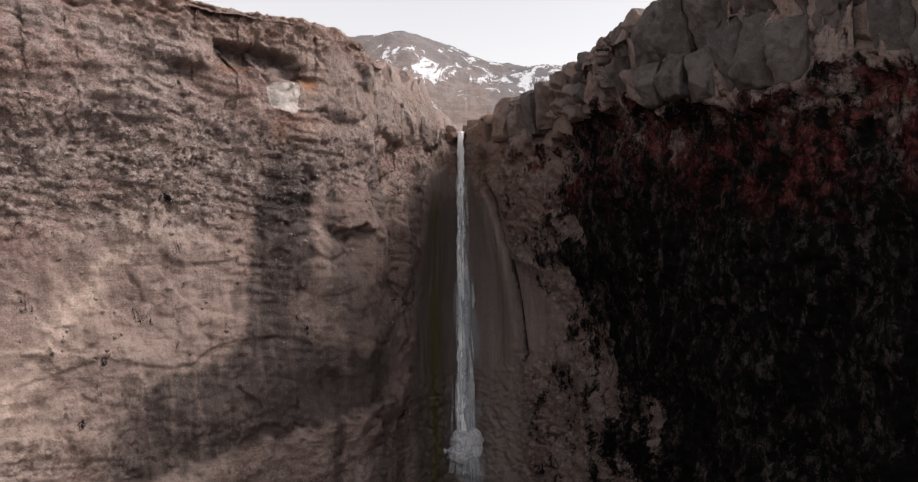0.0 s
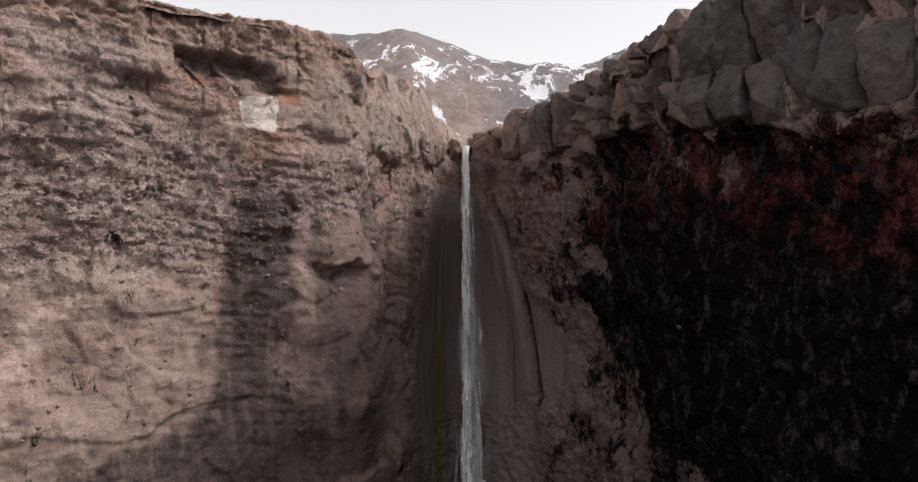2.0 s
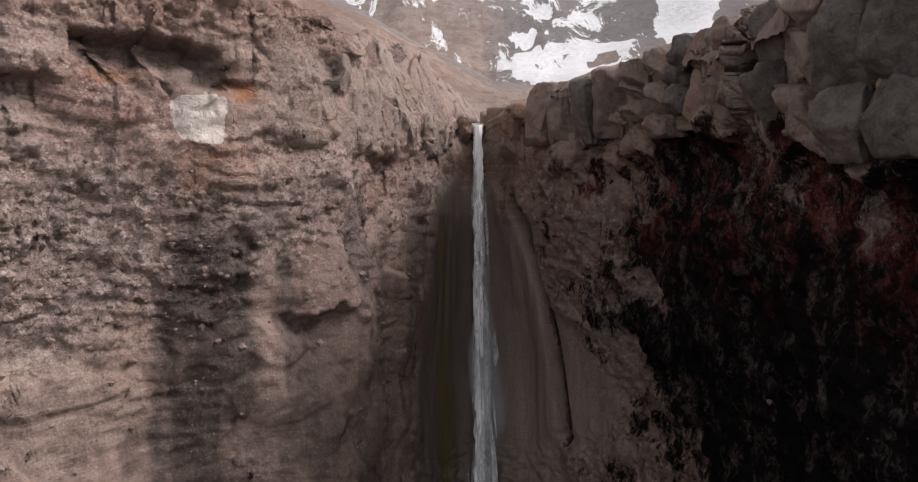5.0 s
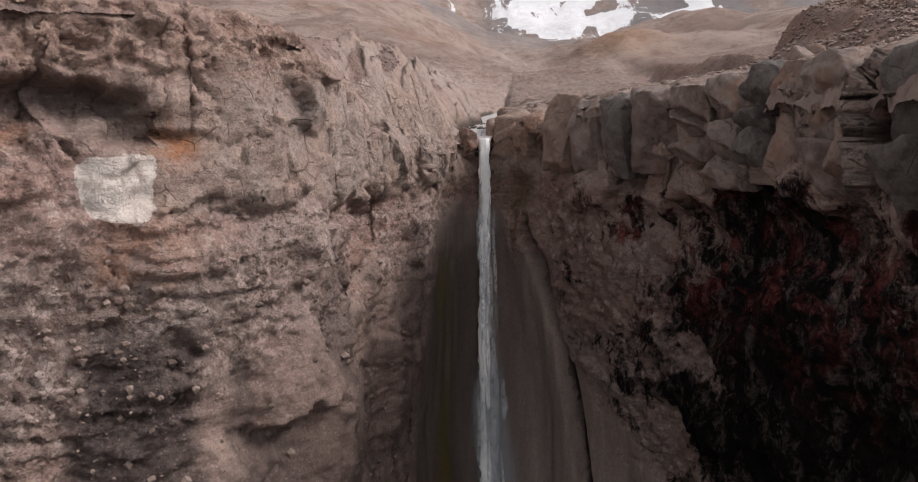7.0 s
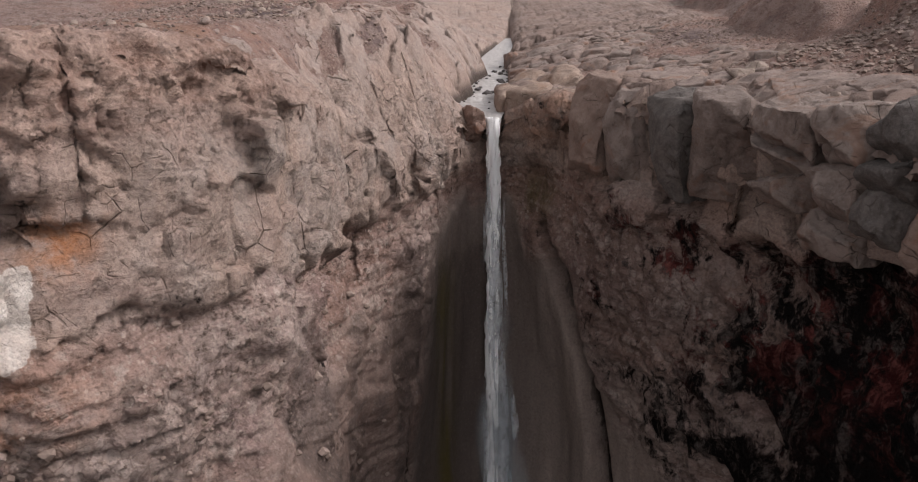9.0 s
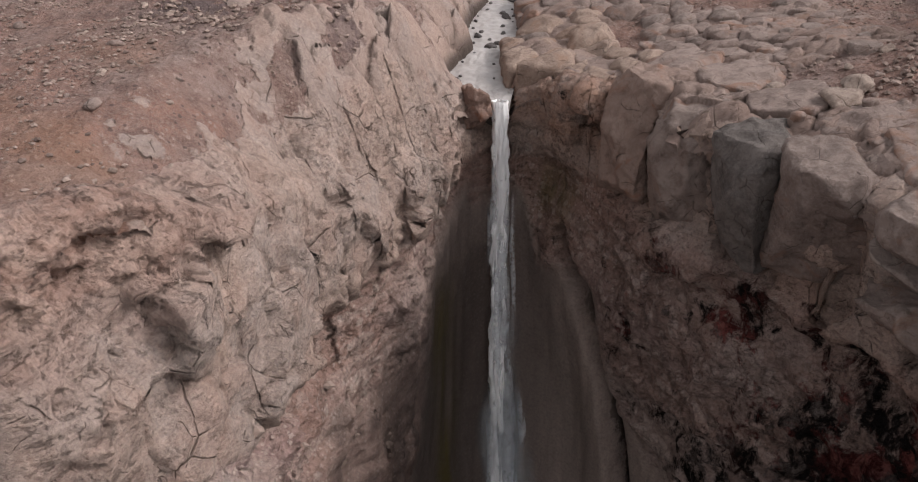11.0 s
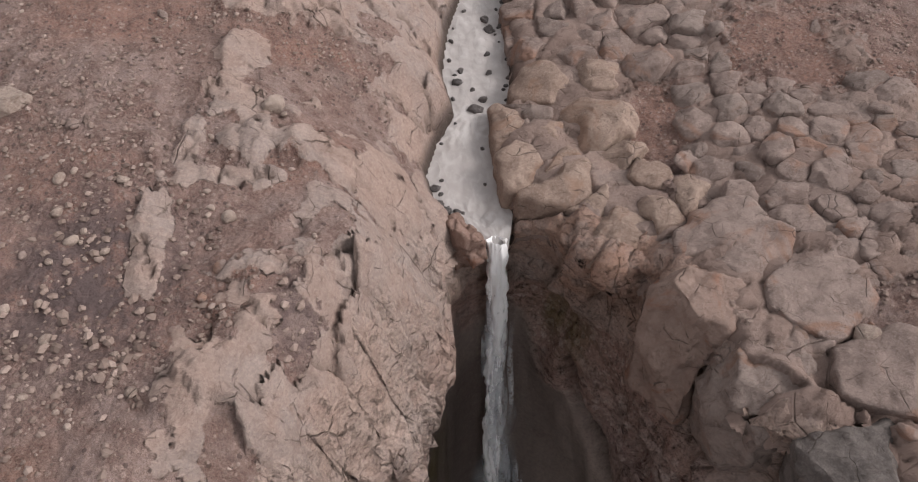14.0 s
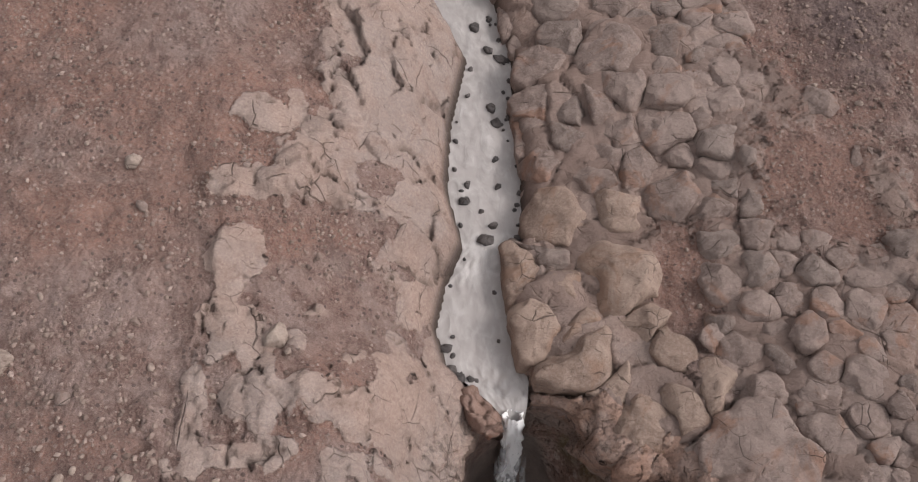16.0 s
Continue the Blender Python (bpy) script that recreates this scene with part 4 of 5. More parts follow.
    dwall += blocky * (0.20 * (jid - 0.5) + 0.42 * jt) + lft * (0.2 + 0.8 * big_blocks) * (0.34 * (kid - 0.5) + 0.7 * kt) - lft * bedded * (1.7 * beds)
    dwall += 0.28 * lft * sstep(0.05, 0.35, led) * sstep(0.0, 0.3, n0 + 0.3 * n2)
    dwall += rgt * (0.9 * ridged(P / 3.2, 4, 211) - 0.5)
    soil = lft * sstep(60, 63.2, pz + 1.0 * n2) * sstep(9.6, 8.0, U)
    dwall += soil * (0.26 * sstep(0.05, 0.15, perlin(np.stack([px / 5, py / 5, pz / 0.6 + n2], 1), 205)) + 0.35 * chips + 0.2 * jt - 0.45 * n1)
    zb = 37 + 8 * sstep(-25, -16, px) + 3 * n1
    calm = lft * sstep(zb + 1.5, zb - 2.5, pz) * sstep(9, 14, pz + 3 * n1 + 0.25 * (px + 20)) * sstep(-0.45, 0.05, n0 + 0.35)
    dcalm = 1.5 * n0 + 0.9 * n1 + 0.10 * n2 + 0.05 * n3 - 0.8 * bedded * beds + 0.10 * chips + 0.25 * perlin(np.stack([px / 2.2, py / 2.2, pz / 14], 1), 225) + 0.2 * blocky * jt
    dcalm += 0.35 * sstep(0.25, 0.30, perlin(np.stack([px / 14, py / 14, (pz + 0.25 * px) / 5], 1), 227))
    dwall = dwall * (1 - calm) + dcalm * calm
    ledge = pz - 12.6 - 0.18 * (px + 12.5) + 1.0 * n2
    dwall += 0.9 * lft * sstep(0.3, -0.4, ledge) * sstep(-7, -1, ledge) * sstep(-38, -32, px)
    dsm = 0.35 * fbm(np.stack([px / 5, py / 5, pz / 26], 1), 3, 221) + 0.12 * perlin(np.stack([px / 1.1, py / 1.1, pz / 22], 1), 223) + 0.03 * n3
    disp = dwall * (1 - smooth) + dsm * smooth
    disp = disp * (1 - capm) + dcap * capm
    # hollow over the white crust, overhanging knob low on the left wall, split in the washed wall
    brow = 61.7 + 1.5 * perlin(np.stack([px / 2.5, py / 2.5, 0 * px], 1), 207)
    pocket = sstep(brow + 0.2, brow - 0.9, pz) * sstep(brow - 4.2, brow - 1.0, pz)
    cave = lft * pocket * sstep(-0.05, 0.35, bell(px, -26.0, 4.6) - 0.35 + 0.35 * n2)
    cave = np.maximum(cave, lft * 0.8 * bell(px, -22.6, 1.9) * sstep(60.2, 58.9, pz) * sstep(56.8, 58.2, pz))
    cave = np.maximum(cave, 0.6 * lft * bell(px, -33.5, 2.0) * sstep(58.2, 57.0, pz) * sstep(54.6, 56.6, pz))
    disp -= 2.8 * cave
    knob = bell(px, -14.6, 2.2) * lft
    rag = 0.9 * n2 + 0.5 * n1
    disp += 1.7 * knob * sstep(37.4, 37.9, pz + rag) * sstep(47, 40, pz) - 1.3 * knob * sstep(37.4, 36.9, pz + rag) * sstep(27, 35, pz)
    disp -= 1.1 * sstep(8.95, 9.2, U + 0.12 * n2) * sstep(11.2, 9.8, U) * sstep(52.5, 50.5, pz)
    xc = np.interp(pz, (12, 17, 25, 34, 42, 47), (11.6, 11.2, 10.2, 8.6, 6.3, 5.0))
    side = (U > 15.5) * sstep(14, 17, pz) * sstep(48.5, 46, pz)
    split = np.exp(-((px - xc - 0.3) / 0.34) ** 2) * side
    disp += 0.75 * sstep(0.05, -0.15, px - xc) * side * sstep(-4.5, -0.5, px - xc) - 2.6 * split
    under = bell(px, 11.3, 0.8) * bell(pz, 16.3, 0.5) * (U > 15.5)
    disp -= 1.1 * under
    # rocky apron at the foot
    apron = sstep(16, 8, pz + 3 * n1)
    disp += apron * (1 - lft) * (0.6 * chips + 0.5 * ridged(P / 2.4, 3, 231))
    fold = np.broadcast_to(sstep(-0.022, 0.02, v), x.shape).ravel()
    disp = disp * (0.1 + 0.9 * fold)
    co = (P + nrm.reshape(-1, 3) * disp[:, None]).reshape(rows, cols, 3)
    # stains and strata, with shade put into some of the colour
    white = 0.92 * lft * sstep(1.12, 0.94, ((np.abs(px + 23.2) / 1.75) ** 3.5 + (np.abs(pz - 54.9) / 1.9) ** 3.5) ** (1 / 3.5) + 0.18 * n2 + 0.1 * n3)
    run = perlin(np.stack([px / 2.5, py / 2.5, pz / 30], 1), 241)
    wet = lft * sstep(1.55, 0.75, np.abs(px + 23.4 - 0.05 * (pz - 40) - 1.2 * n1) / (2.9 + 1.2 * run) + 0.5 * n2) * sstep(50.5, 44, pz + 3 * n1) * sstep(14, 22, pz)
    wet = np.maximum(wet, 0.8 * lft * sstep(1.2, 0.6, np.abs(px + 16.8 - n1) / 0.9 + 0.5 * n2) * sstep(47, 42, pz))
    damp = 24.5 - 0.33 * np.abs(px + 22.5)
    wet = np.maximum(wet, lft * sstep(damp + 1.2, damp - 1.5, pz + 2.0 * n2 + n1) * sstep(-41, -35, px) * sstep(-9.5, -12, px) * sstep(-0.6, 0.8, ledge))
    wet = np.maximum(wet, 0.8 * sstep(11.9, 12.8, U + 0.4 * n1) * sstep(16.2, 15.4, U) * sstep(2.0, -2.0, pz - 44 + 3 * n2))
    wet = np.maximum(wet, 0.7 * sstep(0.55, 0.1, np.abs(U - 8.9 - 0.3 * n1 - 0.25 * n2)) * sstep(50, 44, pz + 3 * n2))
    wet = np.maximum(wet, 0.55 * sstep(8.8, 9.6, U) * sstep(13.0, 12.0, U) * sstep(0.05, 0.35, run + 0.5 * n2) * sstep(50, 44, pz))
    wet = np.maximum(wet, 0.45 * gully * sstep(8, 3, np.abs(px)) * below)
    # shade inside the split, put into the colour as a black line
    slit_shade = np.exp(-((px - xc - 0.25) / 0.26) ** 2) * side
    smooth = smooth * (1 - np.clip(1.4 * slit_shade, 0, 1))
    # darker below the overhanging knob
    wet = np.maximum(wet, lft * 0.8 * bell(px, -15.5, 2.6) * sstep(38.5, 36, pz) * sstep(18, 26, pz))
    # inner shade of the hollows, put into the colour with the wet tint
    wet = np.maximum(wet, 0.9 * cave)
    slope = (pz - 30 - 2.1 * (px + 40.5)) / 2.33
    tan = lft * np.maximum(bell(slope, 0.6, 2.6 + 1.5 * n1) * sstep(45, 37, pz + 3 * n2), 0.35 * sstep(25, 19, pz + 4 * n1) * sstep(-36, -41, px + 3 * n1)) * (0.8 + 0.6 * n2)
    tan = np.maximum(tan, 0.5 * lft * sstep(-25.5, -28.5, px + 2 * n1) * sstep(41, 36, pz + 3 * n1 + 1.5 * n2) * sstep(-0.35, 0.25, n1 + 0.5 * n2 + 0.2))
    tan = np.maximum(tan, 0.55 * lft * bell(px, -18.0 + 1.5 * n1, 1.5) * sstep(40, 37, pz) * sstep(16, 24, pz))
    # dark scoria, with the shade under the overhanging cap put into its colour
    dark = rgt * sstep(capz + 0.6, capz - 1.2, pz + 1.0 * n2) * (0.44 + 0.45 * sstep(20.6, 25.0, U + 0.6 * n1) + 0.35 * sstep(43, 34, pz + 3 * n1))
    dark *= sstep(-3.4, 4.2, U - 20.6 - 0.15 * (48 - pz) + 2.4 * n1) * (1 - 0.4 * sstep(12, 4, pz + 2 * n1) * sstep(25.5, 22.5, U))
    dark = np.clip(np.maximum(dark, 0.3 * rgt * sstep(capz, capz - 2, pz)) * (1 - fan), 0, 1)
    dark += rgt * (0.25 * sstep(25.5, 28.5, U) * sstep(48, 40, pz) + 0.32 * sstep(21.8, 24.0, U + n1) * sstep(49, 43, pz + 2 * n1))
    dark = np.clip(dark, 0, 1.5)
    dark = np.maximum(dark, 1.6 * slit_shade)
    red = rgt * np.clip(bell(pz, capz - 6 + 3 * n1, 5.5) * 1.1, 0, 1)
    rust = lft * (bell(px, -20.6, 1.2) * bell(pz, 57.5, 1.4) + bell(px, -28.5, 1.6) * bell(pz, 58.5, 0.8) + bell(px, -23, 2.5) * bell(pz, 50.5, 2.6) * 0.45)
    rust = rust + 0.3 * gully * sstep(53, 56, pz) * (px > 0.9)
    algae = gully * bell(px, -4.3, 0.8) * sstep(47, 40, pz) * 0.95 + 0.7 * bell(px, 4.2, 1.4) * bell(pz, 49.5, 2.2) * gully
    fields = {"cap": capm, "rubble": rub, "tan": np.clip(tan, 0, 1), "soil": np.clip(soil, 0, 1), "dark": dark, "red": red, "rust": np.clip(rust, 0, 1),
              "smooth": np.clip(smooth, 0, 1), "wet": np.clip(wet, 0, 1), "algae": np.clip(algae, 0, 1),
              "calm": np.clip(calm, 0, 1), "white": white,
              "tone": np.clip(0.45 * rid + 0.5 * joint + 0.12 * rgt, 0, 1)}
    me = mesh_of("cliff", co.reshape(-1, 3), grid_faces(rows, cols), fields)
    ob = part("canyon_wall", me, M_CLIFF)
    return tagged(ob, "brown layered canyon cliff with pale cap rock, black-red scoria and painted overhang shade", "cliff", kind="structure")


CLIFF = build_cliff()


def build_floor():
    xs, ys = np.arange(-150, 141, 1.5), np.arange(-110, 156, 1.5)
    gx, gy = np.meshgrid(xs, ys)
    p = np.stack([gx.ravel(), gy.ravel(), 0 * gx.ravel()], 1)
    z = -12.5 + 1.4 * fbm(p / 18, 4, 251) + 0.8 * ridged(p / 4, 3, 257)
    p[:, 2] = z
    o = np.zeros(len(p))
    me = mesh_of("floor", p, grid_faces(len(ys), len(xs)), {"rubble": o + 1, "wet": o + 0.5})
    tagged(part("canyon_floor", me, M_CLIFF), "grey-brown rubble floor of the canyon", "ground", kind="structure")


build_floor()


# ---------------------------------------------------------------- rocks
def rock_mesh(name, seed, detail=3, cuts=9, rough=0.10, round_=0.5, joints_=0.0):
    """A weathered block of about unit half size, hewn by random planes."""
    rnd = random.Random(seed)
    bm = bmesh.new()
    bmesh.ops.create_icosphere(bm, subdivisions=detail, radius=1.0)
    planes = []
    for _ in range(cuts):
        n = Vector((rnd.gauss(0, 1), rnd.gauss(0, 1), rnd.gauss(0, 0.8))).normalized()
        planes.append((n, rnd.uniform(0.55, 0.9)))
    for v in bm.verts:
        n = v.co.normalized()
        r = 1.15
        for q, h in planes:
            c = n.dot(q)
            if c > 1e-3:
                r = min(r, h / c)
        r = r * (1 - round_ * 0.3) + round_ * 0.3 * 0.85
        k = Vector((seed * 3.1, seed * 1.7, 0.0))
        r *= 1 + rough * noise.fractal(n * 1.7 + k, 0.9, 2.1, 4) + 0.35 * rough * noise.noise(n * 7 + k)
        far, spots = noise.voronoi(n * 1.6 + k)
        r *= 1 + 0.16 * (noise.cell(spots[0] * 9.7) - 0.4) * joints_ - 0.10 * joints_ * math.exp(-((far[1] - far[0]) / 0.07) ** 2)
        v.co = n * r
    me = bpy.data.meshes.new(name)
    for f in bm.faces:
        f.smooth = True
    bm.to_mesh(me)
    bm.free()
    return me


BIG = [rock_mesh("block", 11 + k, 5, 14, 0.05, 0.04, 0.9) for k in range(6)]
MIDDLE = [rock_mesh("boulder", 31 + k, 4, 10, 0.07, 0.25, 0.25) for k in range(6)]
SMALL = [rock_mesh("stone", 51 + k, 2, 7, 0.10, 0.5) for k in range(8)]


def lay(name, source, material, place, size, turn=(0, 0, 0), parent=None, label="", category="", group=""):
    """A rock on shared mesh data, with its own material slot."""
    key = source.name + "_" + material.name
    me = bpy.data.meshes.get(key)
    if me is None:
        me = source.copy()
        me.name = key
        me.materials.clear()
        me.materials.append(material)
    ob = new(name, me)
    ob.matrix_world = pose(*place, *turn) @ Matrix.Diagonal((*size, 1))
    if parent:
        ob.parent = parent
    return tagged(ob, label, category, group)


# jointed cap rock and slabs: cells of a plan, split off by open joints
def cell(site, others, reach):
    """The part of the plan that lies nearer to this site than to the others."""
    poly = [(site[0] + reach * math.cos(a), site[1] + reach * math.sin(a)) for a in np.linspace(0, 2 * math.pi, 12, endpoint=False)]
    for q in others:
        dx, dy = q[0] - site[0], q[1] - site[1]
        if 1e-6 < dx * dx + dy * dy < 9 * reach * reach:
            poly = clip(poly, (site[0] + q[0]) / 2, (site[1] + q[1]) / 2, dx, dy)
    return poly


def clip(poly, cx, cy, nx, ny):
    """What is left of a convex outline behind a line."""
    out = []
    for k, a in enumerate(poly):
        b = poly[(k + 1) % len(poly)]
        da, db = (a[0] - cx) * nx + (a[1] - cy) * ny, (b[0] - cx) * nx + (b[1] - cy) * ny
        if da <= 0:
            out.append(a)
        if da * db < 0:
            f = da / (da - db)
            out.append((a[0] + (b[0] - a[0]) * f, a[1] + (b[1] - a[1]) * f))
    return out


def hewn(name, poly, gap, base, top, chops, fine, wear, seed, crown=0.0, warp=0.35, round_off=0.0):
    """A block on a plan outline: planes broken off its edges, then weathered by scoops and grain."""
    cx, cy = (sum(p[k] for p in poly) / len(poly) for k in (0, 1))
    bm = bmesh.new()
    low, high = [], []
    for x, y in poly:
        r = math.hypot(x - cx, y - cy)
        f = max(0.3, 1 - gap / max(r, 0.1))
        ox, oy = (x - cx) * f, (y - cy) * f
        low.append(bm.verts.new((ox, oy, 0)))
        high.append(bm.verts.new((ox, oy, top(cx + ox, cy + oy) - base)))
    n = len(poly)
    bm.faces.new(low[::-1])
    peak = bm.verts.new((0, 0, top(cx, cy) + crown - base))
    for k in range(n):
        bm.faces.new((high[k], high[(k + 1) % n], peak))
    for k in range(n):
        bm.faces.new((low[k], low[(k + 1) % n], high[(k + 1) % n], high[k]))
    for co, no in chops:
        bmesh.ops.bisect_plane(bm, geom=bm.verts[:] + bm.edges[:] + bm.faces[:], plane_co=co, plane_no=no, clear_outer=True)
    corners = [v.co.copy() for v in bm.verts]
    bm.clear()
    for c in corners:
        bm.verts.new(c)
    bmesh.ops.remove_doubles(bm, verts=bm.verts[:], dist=0.05)
    hull = bmesh.ops.convex_hull(bm, input=bm.verts[:], use_existing_faces=False)
    bmesh.ops.delete(bm, geom=list({e for e in hull["geom_interior"] + hull["geom_unused"] if isinstance(e, bmesh.types.BMVert)}), context="VERTS")
    for _ in range(5):
        bmesh.ops.triangulate(bm, faces=bm.faces[:])
        long = [e for e in bm.edges if e.calc_length() > fine]
        if not long:
            break
        bmesh.ops.subdivide_edges(bm, edges=long, cuts=1)
    bmesh.ops.triangulate(bm, faces=bm.faces[:])
    bmesh.ops.smooth_vert(bm, verts=bm.verts[:], factor=0.38, use_axis_x=True, use_axis_y=True, use_axis_z=True)
    if round_off:
        rim = [(Vector((a[0] - cx, a[1] - cy)), Vector((q[1] - a[1], a[0] - q[0])).normalized()) for a, q in zip(poly, poly[1:] + poly[:1])]
        for v in bm.verts:
            e = min(abs((v.co.xy - a).dot(n)) for a, n in rim)
            f = max(0.0, 1 - e / round_off)
            v.co.z -= 0.8 * round_off * (1 - math.sqrt(max(0.0, 1 - f * f))) * min(1.0, max(0.0, v.co.z))
    for v in bm.verts:
        q = Vector((v.co.x + cx, v.co.y + cy, 0.25 * v.co.z))
        bent = noise.noise_vector(q * 0.45) + 0.5 * noise.noise_vector(q * 1.1)
        v.co += Vector((bent.x, bent.y, 0)) * warp
    bm.normal_update()
    shift = Vector((seed * 3.7 % 50, seed * 1.9 % 50, seed * 0.7 % 50))
    for v in bm.verts:
        q = v.co + shift
        scoop = noise.voronoi(q * (0.22 / fine) + 0.5 * noise.noise_vector(q * 0.8))[0][0] - 0.4
        v.co += v.normal * wear * (0.7 * noise.fractal(q * (0.35 / fine), 0.8, 2.1, 4) + 0.9 * noise.fractal(q * 0.3, 1.0, 2.0, 2) + 1.1 * scoop)
    me = bpy.data.meshes.new(name)
    for f in bm.faces:
        f.smooth = True
    bm.to_mesh(me)
    bm.free()
    return me, (cx, cy, base)


def set_block(name, made, material, parent):
    me, place = made
    ob = part(name, me, material, parent)
    ob.matrix_world = pose(*place)
    return ob


def chipped(rnd, poly, tall, count, depth):
    """Planes that break corners off a block's upper edges."""
    cx, cy = (sum(p[k] for p in poly) / len(poly) for k in (0, 1))
    out = []
    for _ in range(count):
        k = rnd.randrange(len(poly))
        f = rnd.random()
        a, b = poly[k], poly[(k + 1) % len(poly)]
        ex, ey = a[0] + (b[0] - a[0]) * f - cx, a[1] + (b[1] - a[1]) * f - cy
        r = max(math.hypot(ex, ey), 0.1)
        no = Vector((ex / r, ey / r, rnd.uniform(0.4, 1.3))).normalized()
        out.append((Vector((ex, ey, tall)) - no * depth * rnd.uniform(0.3, 1.0), no))
    return out


def level(x, y):
    """The plateau's height, without its small relief."""
    return sum(float(height(x + a, y + b, HEDGE)) for a in (-0.9, 0, 0.9) for b in (-0.9, 0, 0.9)) / 9


# the cap along the right edge: a row of tall blocks with a second row behind
rnd = random.Random(5)
FRONT = [(8.6, 139.6, 3.0, 53.4), (11.0, 135.4, 2.9, 53.0), (12.6, 131.0, 2.6, 53.3), (14.6, 126.6, 2.4, 54.0)]
REAR = [(11.6, 142.6), (14.2, 138.6), (15.4, 134.4), (17.2, 130.0), (18.6, 125.6)]
far_u = 24.6
while far_u < 30.9:
    q = spline(TOP, np.array([far_u - 0.02, far_u, far_u + 0.02]))
    tx, ty = q[2, 0] - q[0, 0], q[2, 1] - q[0, 1]
    ln = math.hypot(tx, ty)
    tx, ty = tx / ln, ty / ln
    d_in = rnd.uniform(1.2, 2.0)
    FRONT.append((q[1, 0] - ty * d_in, q[1, 1] + tx * d_in, d_in + rnd.uniform(0.5, 1.6), 55.0 - 3.6 * float(sstep(26.9, 27.8, far_u)) + rnd.uniform(-1.3, 1.0)))
    REAR.append((q[1, 0] - ty * (d_in + 3.8) + 1.2 * tx, q[1, 1] + tx * (d_in + 3.8) + 1.2 * ty))
    far_u += rnd.uniform(2.6, 4.4) / (ln / 0.04)
OUTER, INNER = [], []
for k, (bx, by, r, b) in enumerate(FRONT):
    nxt, prv = FRONT[min(k + 1, len(FRONT) - 1)], FRONT[max(k - 1, 0)]
    tx, ty = nxt[0] - prv[0], nxt[1] - prv[1]
    ln = math.hypot(tx, ty)
    a = math.atan2(-tx / ln, ty / ln) + rnd.uniform(-0.3, 0.3)
    OUTER.append((bx + 2 * r * math.cos(a), by + 2 * r * math.sin(a), math.cos(a), math.sin(a)))
INNER = [(x + 4.2, y + 1.2) for x, y in REAR]
SITES = [f[:2] for f in FRONT] + REAR + INNER
for k, (bx, by, r, b) in enumerate(FRONT):
    o = OUTER[k]
    poly = cell((bx, by), SITES + [(4.6, 141.6), o[:2]], 4.2)
    ztop = float(np.median([height(bx + dx, by + dy, HEDGE) for dx in (0.6, 1.6, 2.6) for dy in (-0.5, 1.0)])) + rnd.uniform(-0.3, 0.5)
    # near right blocks get their shade from the darker grey material
    look_of = M_CAPRED if k in (0, 7, 9) else (M_CAPGREY_SHADED if by < 94 or k % 4 == 2 else M_CAP)
    courses = 1 if k < 4 else rnd.choice((1, 2, 2, 3))
    cuts = [b] + sorted(b + (ztop - b) * (c + rnd.uniform(-0.22, 0.22)) / courses for c in range(1, courses)) + [ztop]
    tilts = [(rnd.uniform(-0.45, 0.45), rnd.uniform(-0.45, 0.45)) for _ in cuts]
    for low, high, tilt in zip(cuts, cuts[1:], tilts):
        last = high == ztop
        tall = high - low
        lean, fall_off = rnd.uniform(-0.12, 0.12), rnd.uniform(0.0, 0.25)
        chops = chipped(rnd, poly, tall, 8 if last else 4, 1.2 if last else 0.5)
        for turn in (rnd.uniform(-1.0, -0.3), rnd.uniform(0.3, 1.0), rnd.uniform(-1.3, 1.3), rnd.uniform(-0.6, 0.6), rnd.uniform(-1.2, 1.2)):
            c, sn = o[2] * math.cos(turn) - o[3] * math.sin(turn), o[3] * math.cos(turn) + o[2] * math.sin(turn)
            no = Vector((c, sn, rnd.uniform(-0.6, 0.6))).normalized()
            f = rnd.uniform(0.78, 0.98)
            chops.append((Vector((c * r * f, sn * r * f, tall * rnd.uniform(0.25, 0.8))), no))
        no = Vector((o[2], o[3], -1.1)).normalized()
        chops.append((Vector((o[2] * r * 0.7, o[3] * r * 0.7, rnd.uniform(0.3, 1.0))), no))
        ramp = (lambda x, y: ztop + lean * (y - by) - fall_off * max(0.0, (x - bx) * o[2] + (y - by) * o[3])) if last else (lambda x, y: high + tilt[0] * (x - bx) + tilt[1] * (y - by))
        under = 0.0 if low == b else 1.0
        set_block("cap_block", hewn("cap_block", poly, 0.05 + 0.10 * rnd.random(), low - under, ramp, [(q + Vector((0, 0, under)), no) for q, no in chops], 0.28, 0.20, 7 * k + len(chops), warp=0.5), look_of, CLIFF)
for k, (bx, by) in enumerate(REAR):
    poly = cell((bx, by), SITES, 3.2)
    lift = rnd.uniform(0.10, 0.35)
    ztop = level(bx, by) + lift
    set_block("cap_block", hewn("cap_block", poly, 0.04, ztop - 2.0, lambda x, y: level(x, y) + lift, chipped(rnd, poly, 2.0, 4, 0.45), 0.34, 0.16, k + 71, 0.15), M_BLOCK, CLIFF)

